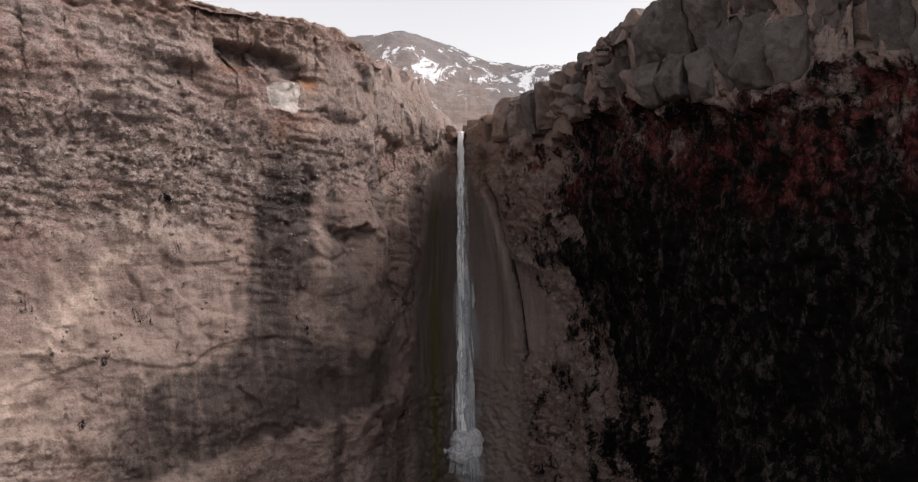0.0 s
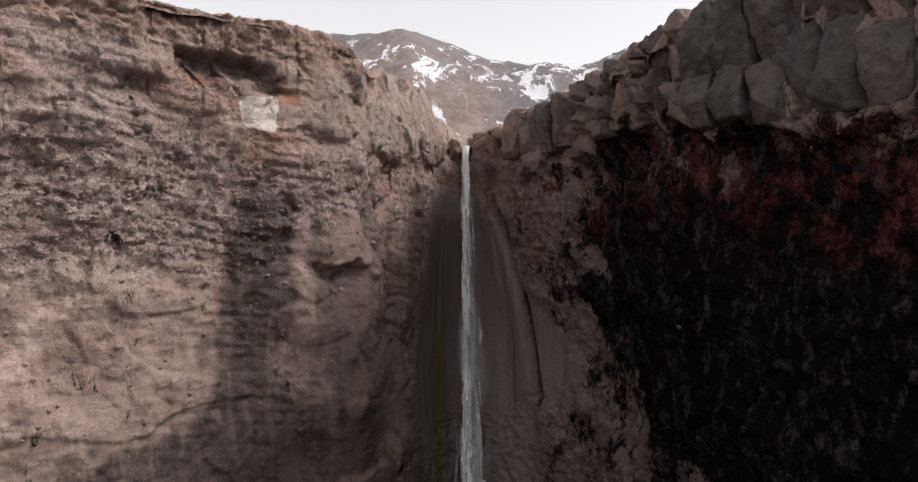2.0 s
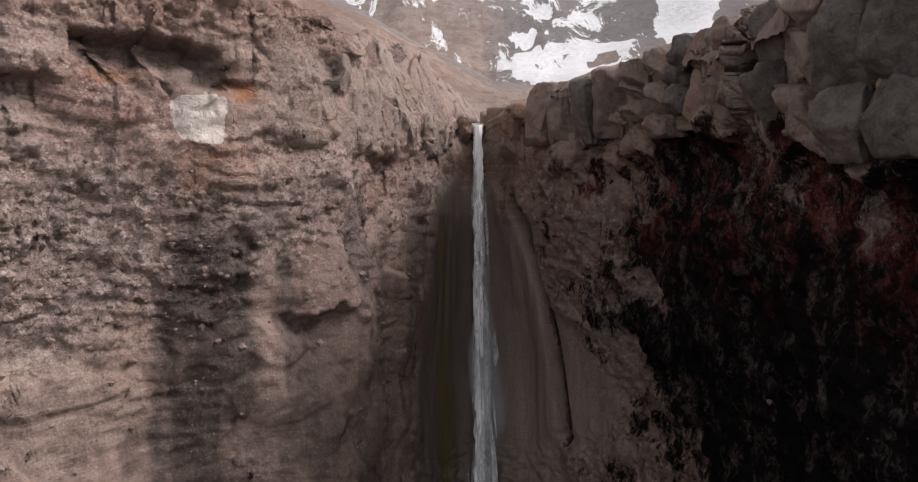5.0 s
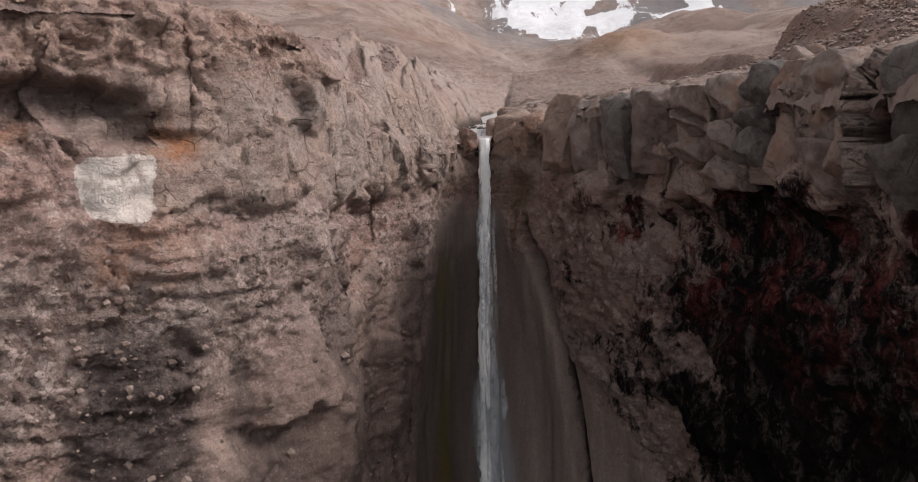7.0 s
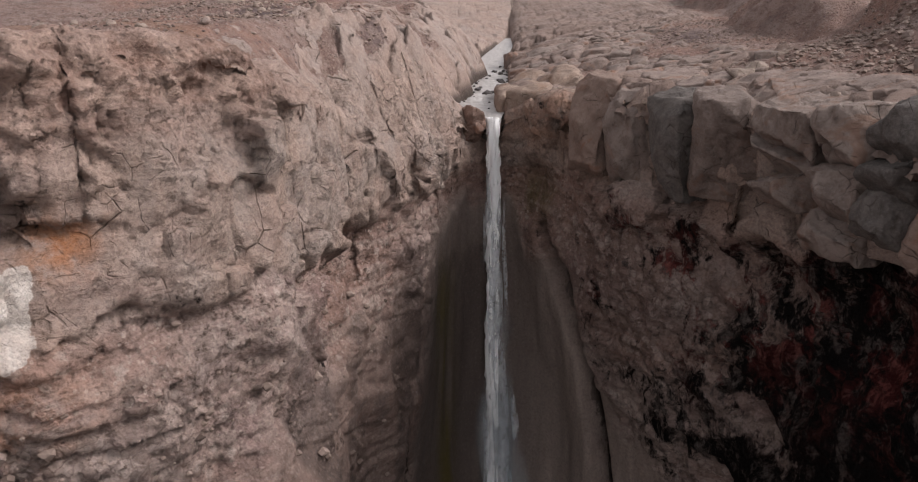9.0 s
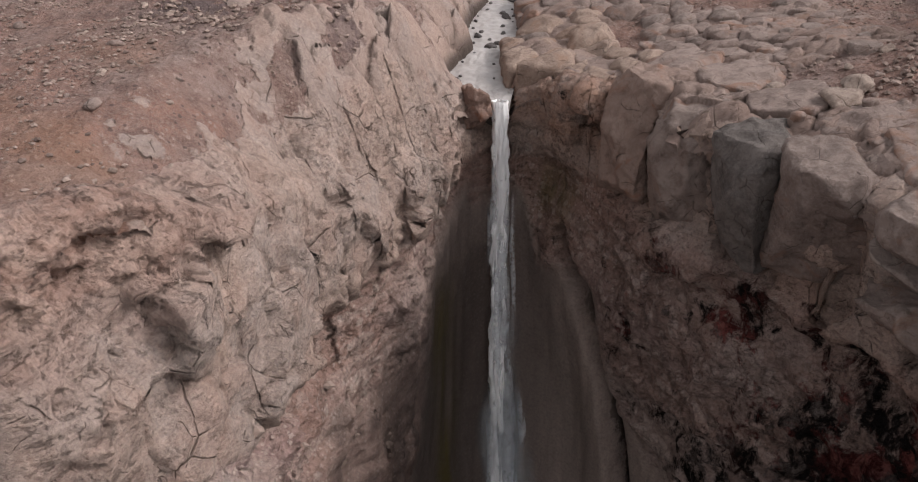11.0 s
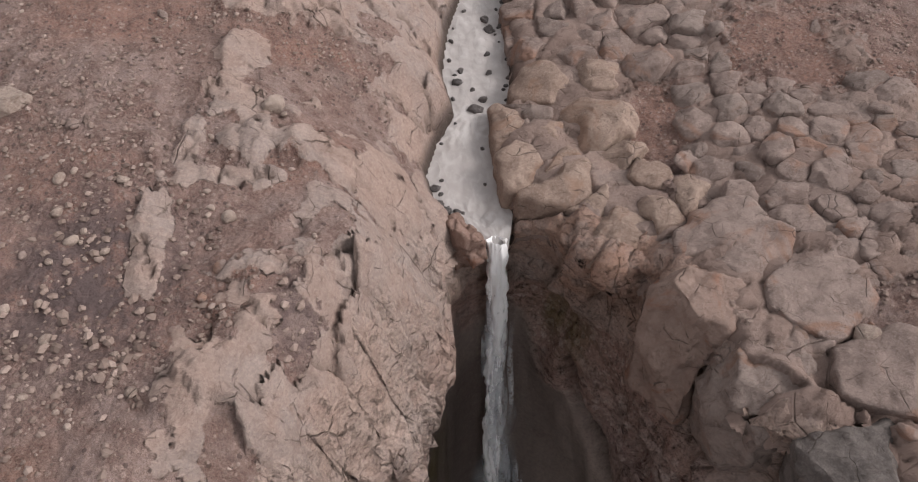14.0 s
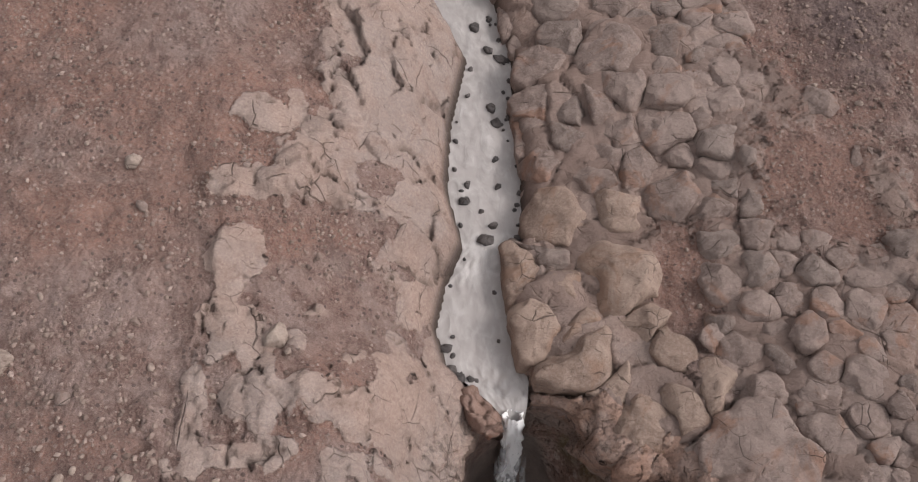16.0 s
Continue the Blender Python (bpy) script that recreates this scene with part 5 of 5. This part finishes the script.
# rock masses of the right bank: great rounded ones round a sandy hollow, smaller blocks towards the gravel (x, y, width)
rnd = random.Random(33)
GREAT = [(10.3, 169.3, 4.1), (7.2, 171.4, 2.5), (13.7, 169.3, 2.7), (9.8, 166.4, 3.0), (4.8, 158.5, 4.7), (6.9, 160.8, 3.0), (4.4, 162.1, 2.5), (7.9, 158.2, 2.7), (10.0, 160.4, 2.5), (11.7, 158.4, 3.3), (12.9, 156.9, 3.0), (1.9, 155.2, 2.8), (3.8, 156.5, 3.0), (4.5, 154.3, 2.5), (2.3, 152.3, 3.0), (7.3, 154.3, 5.1), (8.1, 151.9, 2.8), (4.7, 150.0, 4.0), (5.7, 148.0, 2.8), (6.6, 145.7, 3.2), (12.4, 152.6, 3.0), (12.3, 148.5, 3.2), (13.8, 147.7, 2.4), (10.9, 147.0, 2.5), (12.7, 146.4, 2.5), (14.7, 161.1, 2.7), (14.0, 159.7, 2.1), (11.9, 162.6, 2.7), (16.6, 166.1, 2.4), (15.7, 163.9, 2.5)]
MEDIUM = [(4.7, 172.3, 1.7), (5.5, 169.5, 1.9), (12.7, 165.5, 2.2), (16.9, 167.9, 1.9), (8.6, 165.4, 2.4), (7.0, 165.3, 2.2), (4.9, 166.7, 2.2), (3.8, 164.6, 1.9), (6.3, 163.9, 1.9), (9.2, 163.1, 2.1), (8.3, 162.0, 1.6), (12.3, 160.8, 1.6), (16.0, 160.1, 1.4), (15.1, 156.7, 1.9), (14.0, 157.9, 1.6), (14.9, 155.2, 1.6), (13.0, 155.0, 2.2), (4.5, 151.2, 1.7), (11.9, 149.9, 2.2), (9.6, 149.6, 2.2), (14.2, 152.5, 1.9), (16.1, 152.7, 1.6), (17.1, 152.0, 1.9), (14.2, 150.7, 1.9), (15.4, 150.8, 2.1), (14.3, 149.3, 1.7), (15.3, 148.7, 1.7), (8.4, 146.3, 2.2), (2.9, 161.2, 2.2)]
GROUND = bpy.data.objects["ground"]
# sand and gravel between the rocks: x, y, width of what stays bare
BARE = [(10.6, 155.2, 2.6), (10.5, 152.6, 3.0), (10.2, 150.0, 2.4), (7.3, 147.4, 1.5), (17.4, 160.5, 4.5), (17.6, 156.6, 4.0), (18.6, 164.6, 4.0)]
placed = GREAT + MEDIUM + BARE
for k in range(9000):
    bx, by = rnd.uniform(0, 28), rnd.uniform(139, 188)
    m0, h0 = (float(a) for a in stream_at(by))
    rt = bx - m0 - h0
    if rt < 0.5:
        continue
    s = rnd.uniform(2.0, 4.2) if rt < 8.5 + 2 * math.sin(by * 0.4) else rnd.uniform(0.9, 2.1)
    if all((bx - px) ** 2 + 1.2 * (by - py) ** 2 > (0.5 * (s + ps)) ** 2 * 1.1 for px, py, ps in placed):
        placed.append((bx, by, s))


def weighted_cell(site, others, reach):
    """The share of the plan that falls to this site, larger sites taking more."""
    poly = [(site[0] + reach * math.cos(a), site[1] + reach * math.sin(a)) for a in np.linspace(0, 2 * math.pi, 14, endpoint=False)]
    for q in others:
        dx, dy = q[0] - site[0], q[1] - site[1]
        dd = dx * dx + dy * dy
        if 1e-6 < dd < (reach + 2 * q[2]) ** 2:
            f = min(0.85, max(0.15, 0.5 + (site[2] ** 2 - q[2] ** 2) / (8 * dd)))
            poly = clip(poly, site[0] + dx * f, site[1] + dy * f, dx, dy)
            if len(poly) < 3:
                break
    return poly


count = 0
for n, (bx, by, s) in enumerate(placed):
    named = n < len(GREAT) + len(MEDIUM)
    if (bx, by, s) in BARE or not named and height(bx, by, GROCK) < 0.5 or height(bx, by, GD) < (1.4 if by > 143.5 else 7.0) or by > 184 or count >= 290:
        continue
    m0, h0 = (float(a) for a in stream_at(by))
    poly = clip(weighted_cell((bx, by, s), placed, (0.9 if named else 0.8) * s), m0 + h0 - 0.1, by, -1, 0)
    if len(poly) < 3:
        continue
    lift = (rnd.uniform(0.12, 0.45) if rnd.random() < 0.4 else rnd.uniform(0.0, 0.12)) if named or s > 2.1 else rnd.uniform(-0.12, 0.22)
    lean, tip = rnd.uniform(-0.16, 0.16), rnd.uniform(-0.16, 0.16)
    thick = 1.0 + 0.3 * s
    made = hewn("rock_block", poly, 0.015, level(bx, by) + lift - thick, lambda x, y: level(bx, by) + lift + (0.13 + lean) * (x - bx) + tip * (y - by),
                chipped(rnd, poly, thick, 7 if s > 1.8 else 4, 0.18 * s), max(0.2, 0.08 * s), 0.05 * s ** 0.5, count + 211, 0.11 * s, 0.4, 0.06 * s)
    set_block("rock_block", made, M_TAN if by + 0.5 * bx + 9 * (bx * 7.3 + by * 3.1) % 9 < 166 and bx < 11 else (M_CAP if rnd.random() < 0.3 else M_BLOCK), GROUND)
    count += 1

# the wedged boulder beside the lip
lay("lip_boulder", BIG[2], M_RED, (-1.6, 148.1, 55.5), (1.6, 1.7, 1.8), (8, -6, 20), None, "red-brown boulder wedged beside the waterfall's lip", "boulder")



# ---------------------------------------------------------------- stream and fall
def build_stream():
    ys = np.concatenate([np.arange(147.3, 182, 0.13), np.arange(182, 215, 0.8)])
    cols = 41
    mid, half = stream_at(ys)
    a = np.linspace(-1.12, 1.12, cols)[None, :]
    x = mid[:, None] + half[:, None] * a
    y = np.repeat(ys[:, None], cols, 1)
    p = np.stack([x.ravel(), y.ravel(), 0 * x.ravel()], 1)
    churn = fbm(p / np.array((0.9, 1.3, 1)), 4, 301)
    z = np.repeat(water_level(ys)[:, None], cols, 1).ravel() + 0.08 * churn
    rough = sstep(155.0, 157.0, p[:, 1]) * sstep(159.5, 158, p[:, 1]) + sstep(152, 149.5, p[:, 1])
    z += 0.18 * rough * ridged(p / 0.8, 3, 307)
    z -= 1.3 * np.clip(148.4 - p[:, 1], 0, 2) ** 1.7
    p[:, 2] = z
    foam = np.clip(0.30 + 0.25 * rough + 0.25 * churn, 0, 1)
    me = mesh_of("stream", p, grid_faces(len(ys), cols), {"foam": foam})
    tagged(part("stream", me, M_STREAM), "milky grey stream running over stones to the lip", "stream", kind="structure")


build_stream()


def fall_tube(name, z0, z1, radius, seed, body, squash=0.7, lean=(0.0, 0.0)):
    """A torn column of falling water."""
    rows, cols = 420, 40
    f = np.linspace(0, 1, rows)[:, None]
    z = z0 + (z1 - z0) * f
    drop = np.sqrt(np.clip(z0 - z, 0, None))
    cx = 0.15 + 0.05 * drop + lean[0] * f + 0.12 * np.sin(z * 0.22 + seed) * np.clip(drop / 4, 0, 1)
    cy = 147.75 - 0.17 * drop - 3.3 * sstep(27, 2, z) + lean[1] * f
    ang = np.linspace(0, 2 * math.pi, cols + 1)[None, :-1]
    r = np.interp(z, *zip(*sorted(radius)))
    q = np.stack([(np.cos(ang) * 1.5 + 0 * z).ravel(), (np.sin(ang) * 1.5 + 0 * z).ravel(), (z * 0.33 + 0 * ang).ravel()], 1)
    w = fbm(q * 1.3, 4, seed).reshape(rows, cols)
    rr = r * (1 + 0.55 * w)
    co = np.stack([cx + rr * np.cos(ang), cy + rr * squash * np.sin(ang), z + 0 * ang], -1)
    co = np.concatenate([co, co[:, :1]], 1)
    b = np.repeat(np.interp(f, *zip(*body)), cols + 1, 1)
    return mesh_of(name, co.reshape(-1, 3), grid_faces(rows, cols + 1), {"body": b.ravel()})


def strands(name, count, seed, z_from, z_to, spread, width, drift=0.0):
    """Thin threads of falling water side by side, each a slender tube of its own."""
    rs = np.random.RandomState(seed)
    rows, sides = 26, 5
    ang = np.linspace(math.pi, 2 * math.pi, sides)[None, :]
    cos, faces, body = [], [], []
    quad = grid_faces(rows, sides)
    for k in range(count):
        za = rs.uniform(z_to + 4, z_from)
        zb = max(z_to, za - rs.uniform(5, 20))
        f = np.linspace(0, 1, rows)[:, None]
        z = za + (zb - za) * f
        drop = np.sqrt(np.clip(56.3 - z, 0, None))
        deep = np.clip((56.3 - z) / 56, 0, 1)
        ox, oy = rs.normal(0, 1), rs.normal(0, 0.6)
        r = rs.uniform(*width) * (0.25 + np.sin(math.pi * np.clip(f * 0.9 + 0.08, 0, 1)))
        off = spread[0] + (spread[1] - spread[0]) * deep
        cx = 0.15 + 0.05 * drop + drift * deep + ox * off + 0.06 * np.sin(z * 0.7 + k)
        cy = 147.75 - 0.17 * drop - 3.3 * sstep(27, 2, z) + (oy + (1.0 if drift > 1 else 0.0)) * off
        co = np.stack([cx + r * np.cos(ang), cy + r * np.sin(ang), z + 0 * ang], -1)
        cos.append(co.reshape(-1, 3))
        faces.append(quad + k * rows * sides)
        body.append(np.repeat(np.sin(math.pi * np.clip(f * 0.94 + 0.03, 0, 1)), sides, 1).ravel())
    return mesh_of(name, np.concatenate(cos), np.concatenate(faces), {"body": np.concatenate(body)})


FALL = tagged(new("waterfall"), "thin white waterfall dropping into the canyon", "waterfall")
FALL.location = (0.8, 146.2, -1.5)
FALL_INV = Matrix.Translation((-0.8, -146.2, 1.5))


def fall_part(name, me, material):
    ob = part(name, me, material, FALL)
    ob.matrix_parent_inverse = FALL_INV
    return ob


fall_part("core", fall_tube("core", 56.3, -4.0, [(56.3, 0.52), (50, 0.50), (30, 0.60), (10, 0.66), (-1, 0.85)], 311, [(0, 1), (0.85, 0.9), (1, 0.7)]), M_FALL)
fall_part("veil", strands("veil", 110, 321, 55.5, -8, (0.34, 0.75), (0.12, 0.32), 0.4), M_VEIL)
fall_part("mist", strands("mist", 34, 323, 40, -10, (0.4, 1.2), (0.5, 1.1), 1.6), M_MIST)
fall_part("strand", strands("strand", 26, 331, 22, -8, (0.0, 0.35), (0.05, 0.12), 2.2), M_SPRAY)

for ob in FALL.children:
    if ob.name in ("veil", "mist", "strand"):
        tagged(ob, kind="stuff")


def splash_mesh():
    rnd = random.Random(9)
    bm = bmesh.new()
    for _ in range(44):
        a, r = rnd.uniform(0, 6.28), abs(rnd.gauss(0, 1.6))
        s = rnd.uniform(0.6, 1.7) * max(0.3, 1.25 - 0.2 * r)
        m = Matrix.LocRotScale((0.9 + r * math.cos(a), 143.1 + 0.6 * r * math.sin(a), -2.4 + rnd.uniform(0, 5.2) * (1 - 0.22 * r)), None, Vector((s, s, s * rnd.uniform(0.8, 1.4))))
        bmesh.ops.create_icosphere(bm, subdivisions=3, radius=1.0, matrix=m)
    for v in bm.verts:
        v.co += Vector((noise.noise(v.co * 1.4), noise.noise(v.co * 1.4 + Vector((9, 0, 0))), noise.noise(v.co * 1.4 + Vector((0, 9, 0))))) * 0.45
    me = bpy.data.meshes.new("splash")
    for f in bm.faces:
        f.smooth = True
    bm.to_mesh(me)
    bm.free()
    me.attributes.new("body", "FLOAT", "POINT").data.foreach_set("value", np.full(len(me.vertices), 0.8, np.float32))
    return me


def jet(name, a, reach, rise, width):
    """Water thrown out of the splash in an arch."""
    t = np.linspace(0, 1, 60)[:, None]
    ang = np.linspace(0, 2 * math.pi, 17)[None, :]
    r = width * (0.5 + 1.2 * t)
    x = 0.9 + reach * math.cos(a) * t + r * np.cos(ang)
    y = 143.1 + 0.6 * reach * math.sin(a) * t + 0.6 * r * np.sin(ang)
    z = 1.2 + rise * 4 * t * (0.42 - t) + 0 * ang
    co = np.stack([x, y, z], -1).reshape(-1, 3)
    co += 0.12 * np.stack([fbm(co * 1.2, 3, 341), fbm(co * 1.2, 3, 343), fbm(co * 1.2, 3, 347)], 1)
    return mesh_of(name, co, grid_faces(60, 17), {"body": np.repeat(1 - 0.5 * t, 17, 1).ravel()})


for a, reach, rise, width in ((0.2, 2.6, 3.2, 0.30), (2.9, 2.4, 3.0, 0.32), (4.2, 1.8, 2.2, 0.35), (5.4, 2.2, 2.6, 0.30), (3.6, 3.0, 1.8, 0.22)):
    fall_part("jet", jet("jet", a, reach, rise, width), M_SPRAY)
fall_part("splash", splash_mesh(), M_SPRAY)

# dark stones in the stream
rnd = random.Random(12)
for sx, sy, s in [(0.35, 158.4, 0.62), (0.9, 159.3, 0.4), (-0.3, 162.4, 0.36), (-0.6, 161.3, 0.42), (1.6, 162, 0.34), (2.3, 158, 0.5), (2.3, 166.8, 0.55), (2.1, 168, 0.4),
                  (2.6, 172.9, 0.45), (2.0, 175, 0.42), (1.7, 164, 0.3), (-2.9, 150.6, 0.42), (-2.4, 150.2, 0.38), (-1.8, 150.0, 0.34), (-3.0, 152, 0.4), (3.3, 172, 0.5), (0.3, 160.4, 0.25)]:
    lay("stream_stone", MIDDLE[rnd.randrange(6)], M_WETSTONE, (sx, sy, float(water_level(sy)) + 0.02), (s, s * rnd.uniform(0.6, 0.9), s * 0.6), (0, 0, rnd.uniform(0, 360)),
        None, "dark wet stone lying in the milky stream", "stone", "stones in the stream")
for k in range(46):
    sy = rnd.uniform(149.5, 182)
    m0, h0 = (float(a) for a in stream_at(sy))
    e = rnd.choice((-1, 1, 1)) * rnd.uniform(0.6, 1.0)
    s = rnd.uniform(0.1, 0.26)
    lay("stream_stone", SMALL[rnd.randrange(8)], M_WETSTONE, (m0 + h0 * e, sy, float(water_level(sy)) + 0.02), (s, s * rnd.uniform(0.6, 1), s * 0.7), (0, 0, rnd.uniform(0, 360)),
        None, "small dark wet stone in the milky stream", "stone", "stones in the stream")

# rubble on the slope behind the right edge
rnd = random.Random(41)
count = 0
while count < 70:
    bx, by = rnd.uniform(13, 40), rnd.uniform(101, 138)
    if height(bx, by, GD) < 2.0:
        continue
    s = 0.28 + 0.5 * rnd.random() ** 2
    lay("stone", MIDDLE[rnd.randrange(6)], rnd.choice((M_PALE, M_BLOCK, M_BLOCK)), (bx, by, float(height(bx, by)) + 0.12 * s), (s, s * rnd.uniform(0.65, 1), s * 0.65),
        (rnd.uniform(-20, 20), rnd.uniform(-20, 20), rnd.uniform(0, 360)), None, "angular stone in the rubble behind the canyon's edge", "stone", "stones in the rubble slope")
    count += 1

# boulders and stones lying on the plateau
for bx, by, s, mt, tz in [(-23.2, 150.2, 1.1, M_PALE, 20), (-10.9, 150.4, 0.85, M_PALE, 70), (24.2, 122, 1.6, M_BLOCK, 20), (26.5, 124.5, 1.2, M_BLOCK, 80), (21.5, 119, 0.9, M_BLOCK, 0),
                          (-17.6, 160.3, 0.5, M_PALE, 30), (11.2, 149.6, 0.9, M_BLOCK, 60), (17.2, 132.6, 1.3, M_PALE, 40), (18.5, 134, 1.0, M_PALE, 10)]:
    lay("boulder", MIDDLE[int(abs(bx * 7)) % 6], mt, (bx, by, float(height(bx, by)) + 0.25 * s), (s, s * 0.8, s * 0.62), (5, -4, tz), None,
        "weathered lava boulder lying on the gravel plateau", "boulder", "boulders on the plateau")
rnd = random.Random(21)
count = 0
while count < 210:
    bx, by = (rnd.gauss(-17, 3.5), rnd.gauss(138.5, 4.5)) if count % 6 == 0 else (rnd.uniform(-30, 32), rnd.uniform(103, 182))
    if height(bx, by, GD) < 1.2 or -5 < bx < 4 and by > 146 or height(bx, by, GROCK) > 0.4:
        continue
    s = 0.16 + 0.28 * rnd.random() ** 3
    lay("stone", SMALL[rnd.randrange(8)], rnd.choice((M_PALE, M_PALE, M_BLOCK)), (bx, by, float(height(bx, by)) + 0.15 * s), (s, s * rnd.uniform(0.65, 1), s * 0.6),
        (rnd.uniform(-15, 15), rnd.uniform(-15, 15), rnd.uniform(0, 360)), None, "loose pale stone lying on the gravel plateau", "stone", "stones on the plateau")
    count += 1


def gravel_stuff():
    """Small loose stones of the plateau, each a little hewn solid."""
    rs = np.random.RandomState(4)
    n = 60000
    x, y = rs.uniform(-34, 40, n), rs.uniform(98, 186, n)
    d, g = height(x, y, GD), height(x, y, GROCK)
    clump = fbm(np.stack([x, y, 0 * x], 1) / 6, 3, 401)
    ok = (d > 0.6) & (g < 0.45) & ~((x > -4.5) & (x < 4) & (y > 146)) & (rs.rand(n) < 0.42 + 1.3 * clump + 0.9 * bell(x, -17, 5) * bell(y, 138, 7) + 1.2 * bell(x, 25, 4) * bell(y, 166, 8) + 0.4 * sstep(14, 20, x) * sstep(150, 130, y))
    x, y = x[ok], y[ok]
    n = len(x)
    s = (0.045 + 0.14 * rs.rand(n) ** 3) * (1 + 0.9 * sstep(12, 20, x) * sstep(150, 130, y) + 0.55 * bell(x, -17, 4.5) * bell(y, 138, 6) + 0.8 * bell(x, -9.4, 1.2) * bell(y, 137.4, 2))
    base = np.array([(1, 0, 0), (-1, 0, 0), (0, 1, 0), (0, -1, 0), (0, 0, 1), (0, 0, -1), (0.62, 0.62, 0.5), (-0.62, 0.6, 0.5), (-0.6, -0.62, 0.5), (0.6, -0.6, 0.5)], float)
    tri = np.array([(4, 6, 7), (4, 7, 8), (4, 8, 9), (4, 9, 6), (0, 2, 6), (2, 1, 7), (1, 3, 8), (3, 0, 9), (6, 2, 7), (7, 1, 8), (8, 3, 9), (9, 0, 6), (5, 2, 0), (5, 1, 2), (5, 3, 1), (5, 0, 3)])
    co = base[None] * rs.uniform(0.7, 1.25, (n, len(base), 1)) * s[:, None, None] * np.array((1, 0.8, 0.65))
    a = rs.uniform(0, 6.28, n)
    rx = co[:, :, 0] * np.cos(a)[:, None] - co[:, :, 1] * np.sin(a)[:, None]
    ry = co[:, :, 0] * np.sin(a)[:, None] + co[:, :, 1] * np.cos(a)[:, None]
    z = height(x, y) + 0.2 * s
    co = np.stack([rx + x[:, None], ry + y[:, None], co[:, :, 2] + z[:, None]], -1)
    faces = (tri[None] + (np.arange(n) * len(base))[:, None, None]).reshape(-1, 3)
    me = mesh_of("gravel", co.reshape(-1, 3), faces, smooth=False)
    tagged(part("gravel", me, M_STONES), "scattered loose gravel and cobbles on the plateau", "gravel", kind="stuff")


gravel_stuff()


def wall_stones():
    """Stones that stick in the rubble of the canyon's walls."""
    rs = np.random.RandomState(8)
    me = CLIFF.data
    co, nr, rub = np.zeros(len(me.vertices) * 3, np.float32), np.zeros(len(me.vertices) * 3, np.float32), np.zeros(len(me.vertices), np.float32)
    me.vertices.foreach_get("co", co)
    me.vertex_normals.foreach_get("vector", nr)
    me.attributes["rubble"].data.foreach_get("value", rub)
    co, nr = co.reshape(-1, 3), nr.reshape(-1, 3)
    left = (co[:, 0] < -8) & (co[:, 0] > -50) & (co[:, 2] > 22) & (co[:, 2] < 53) & (co[:, 1] > 70)
    right = (co[:, 0] > 7) & (co[:, 0] < 34) & (co[:, 2] > 28) & (co[:, 2] < 52) & (co[:, 1] > 75)
    weight = left * (0.15 + rub) + right * 0.004
    pick = rs.choice(len(co), 1500, replace=False, p=weight / weight.sum())
    n = len(pick)
    s = 0.07 + 0.30 * rs.rand(n) ** 4
    base = np.array([(1, 0, 0), (-1, 0, 0), (0, 1, 0), (0, -1, 0), (0, 0, 1), (0, 0, -1), (0.62, 0.62, 0.5), (-0.62, 0.6, 0.5), (-0.6, -0.62, 0.5), (0.6, -0.6, 0.5)], float)
    tri = np.array([(4, 6, 7), (4, 7, 8), (4, 8, 9), (4, 9, 6), (0, 2, 6), (2, 1, 7), (1, 3, 8), (3, 0, 9), (6, 2, 7), (7, 1, 8), (8, 3, 9), (9, 0, 6), (5, 2, 0), (5, 1, 2), (5, 3, 1), (5, 0, 3)])
    body = base[None] * rs.uniform(0.65, 1.3, (n, len(base), 3)) * s[:, None, None]
    out = body + (co[pick] + nr[pick] * np.sign((nr[pick][:, :1] * np.where(co[pick][:, :1] < 0, 1, -1)) + 1e-6) * s[:, None] * 0.25)[:, None, :]
    faces = (tri[None] + (np.arange(n) * len(base))[:, None, None]).reshape(-1, 3)
    me2 = mesh_of("wall_stones", out.reshape(-1, 3), faces, smooth=False)
    tagged(part("wall_stones", me2, M_STONES), "grey stones sticking in the rubble of the cliffs", "stones", kind="stuff")


wall_stones()
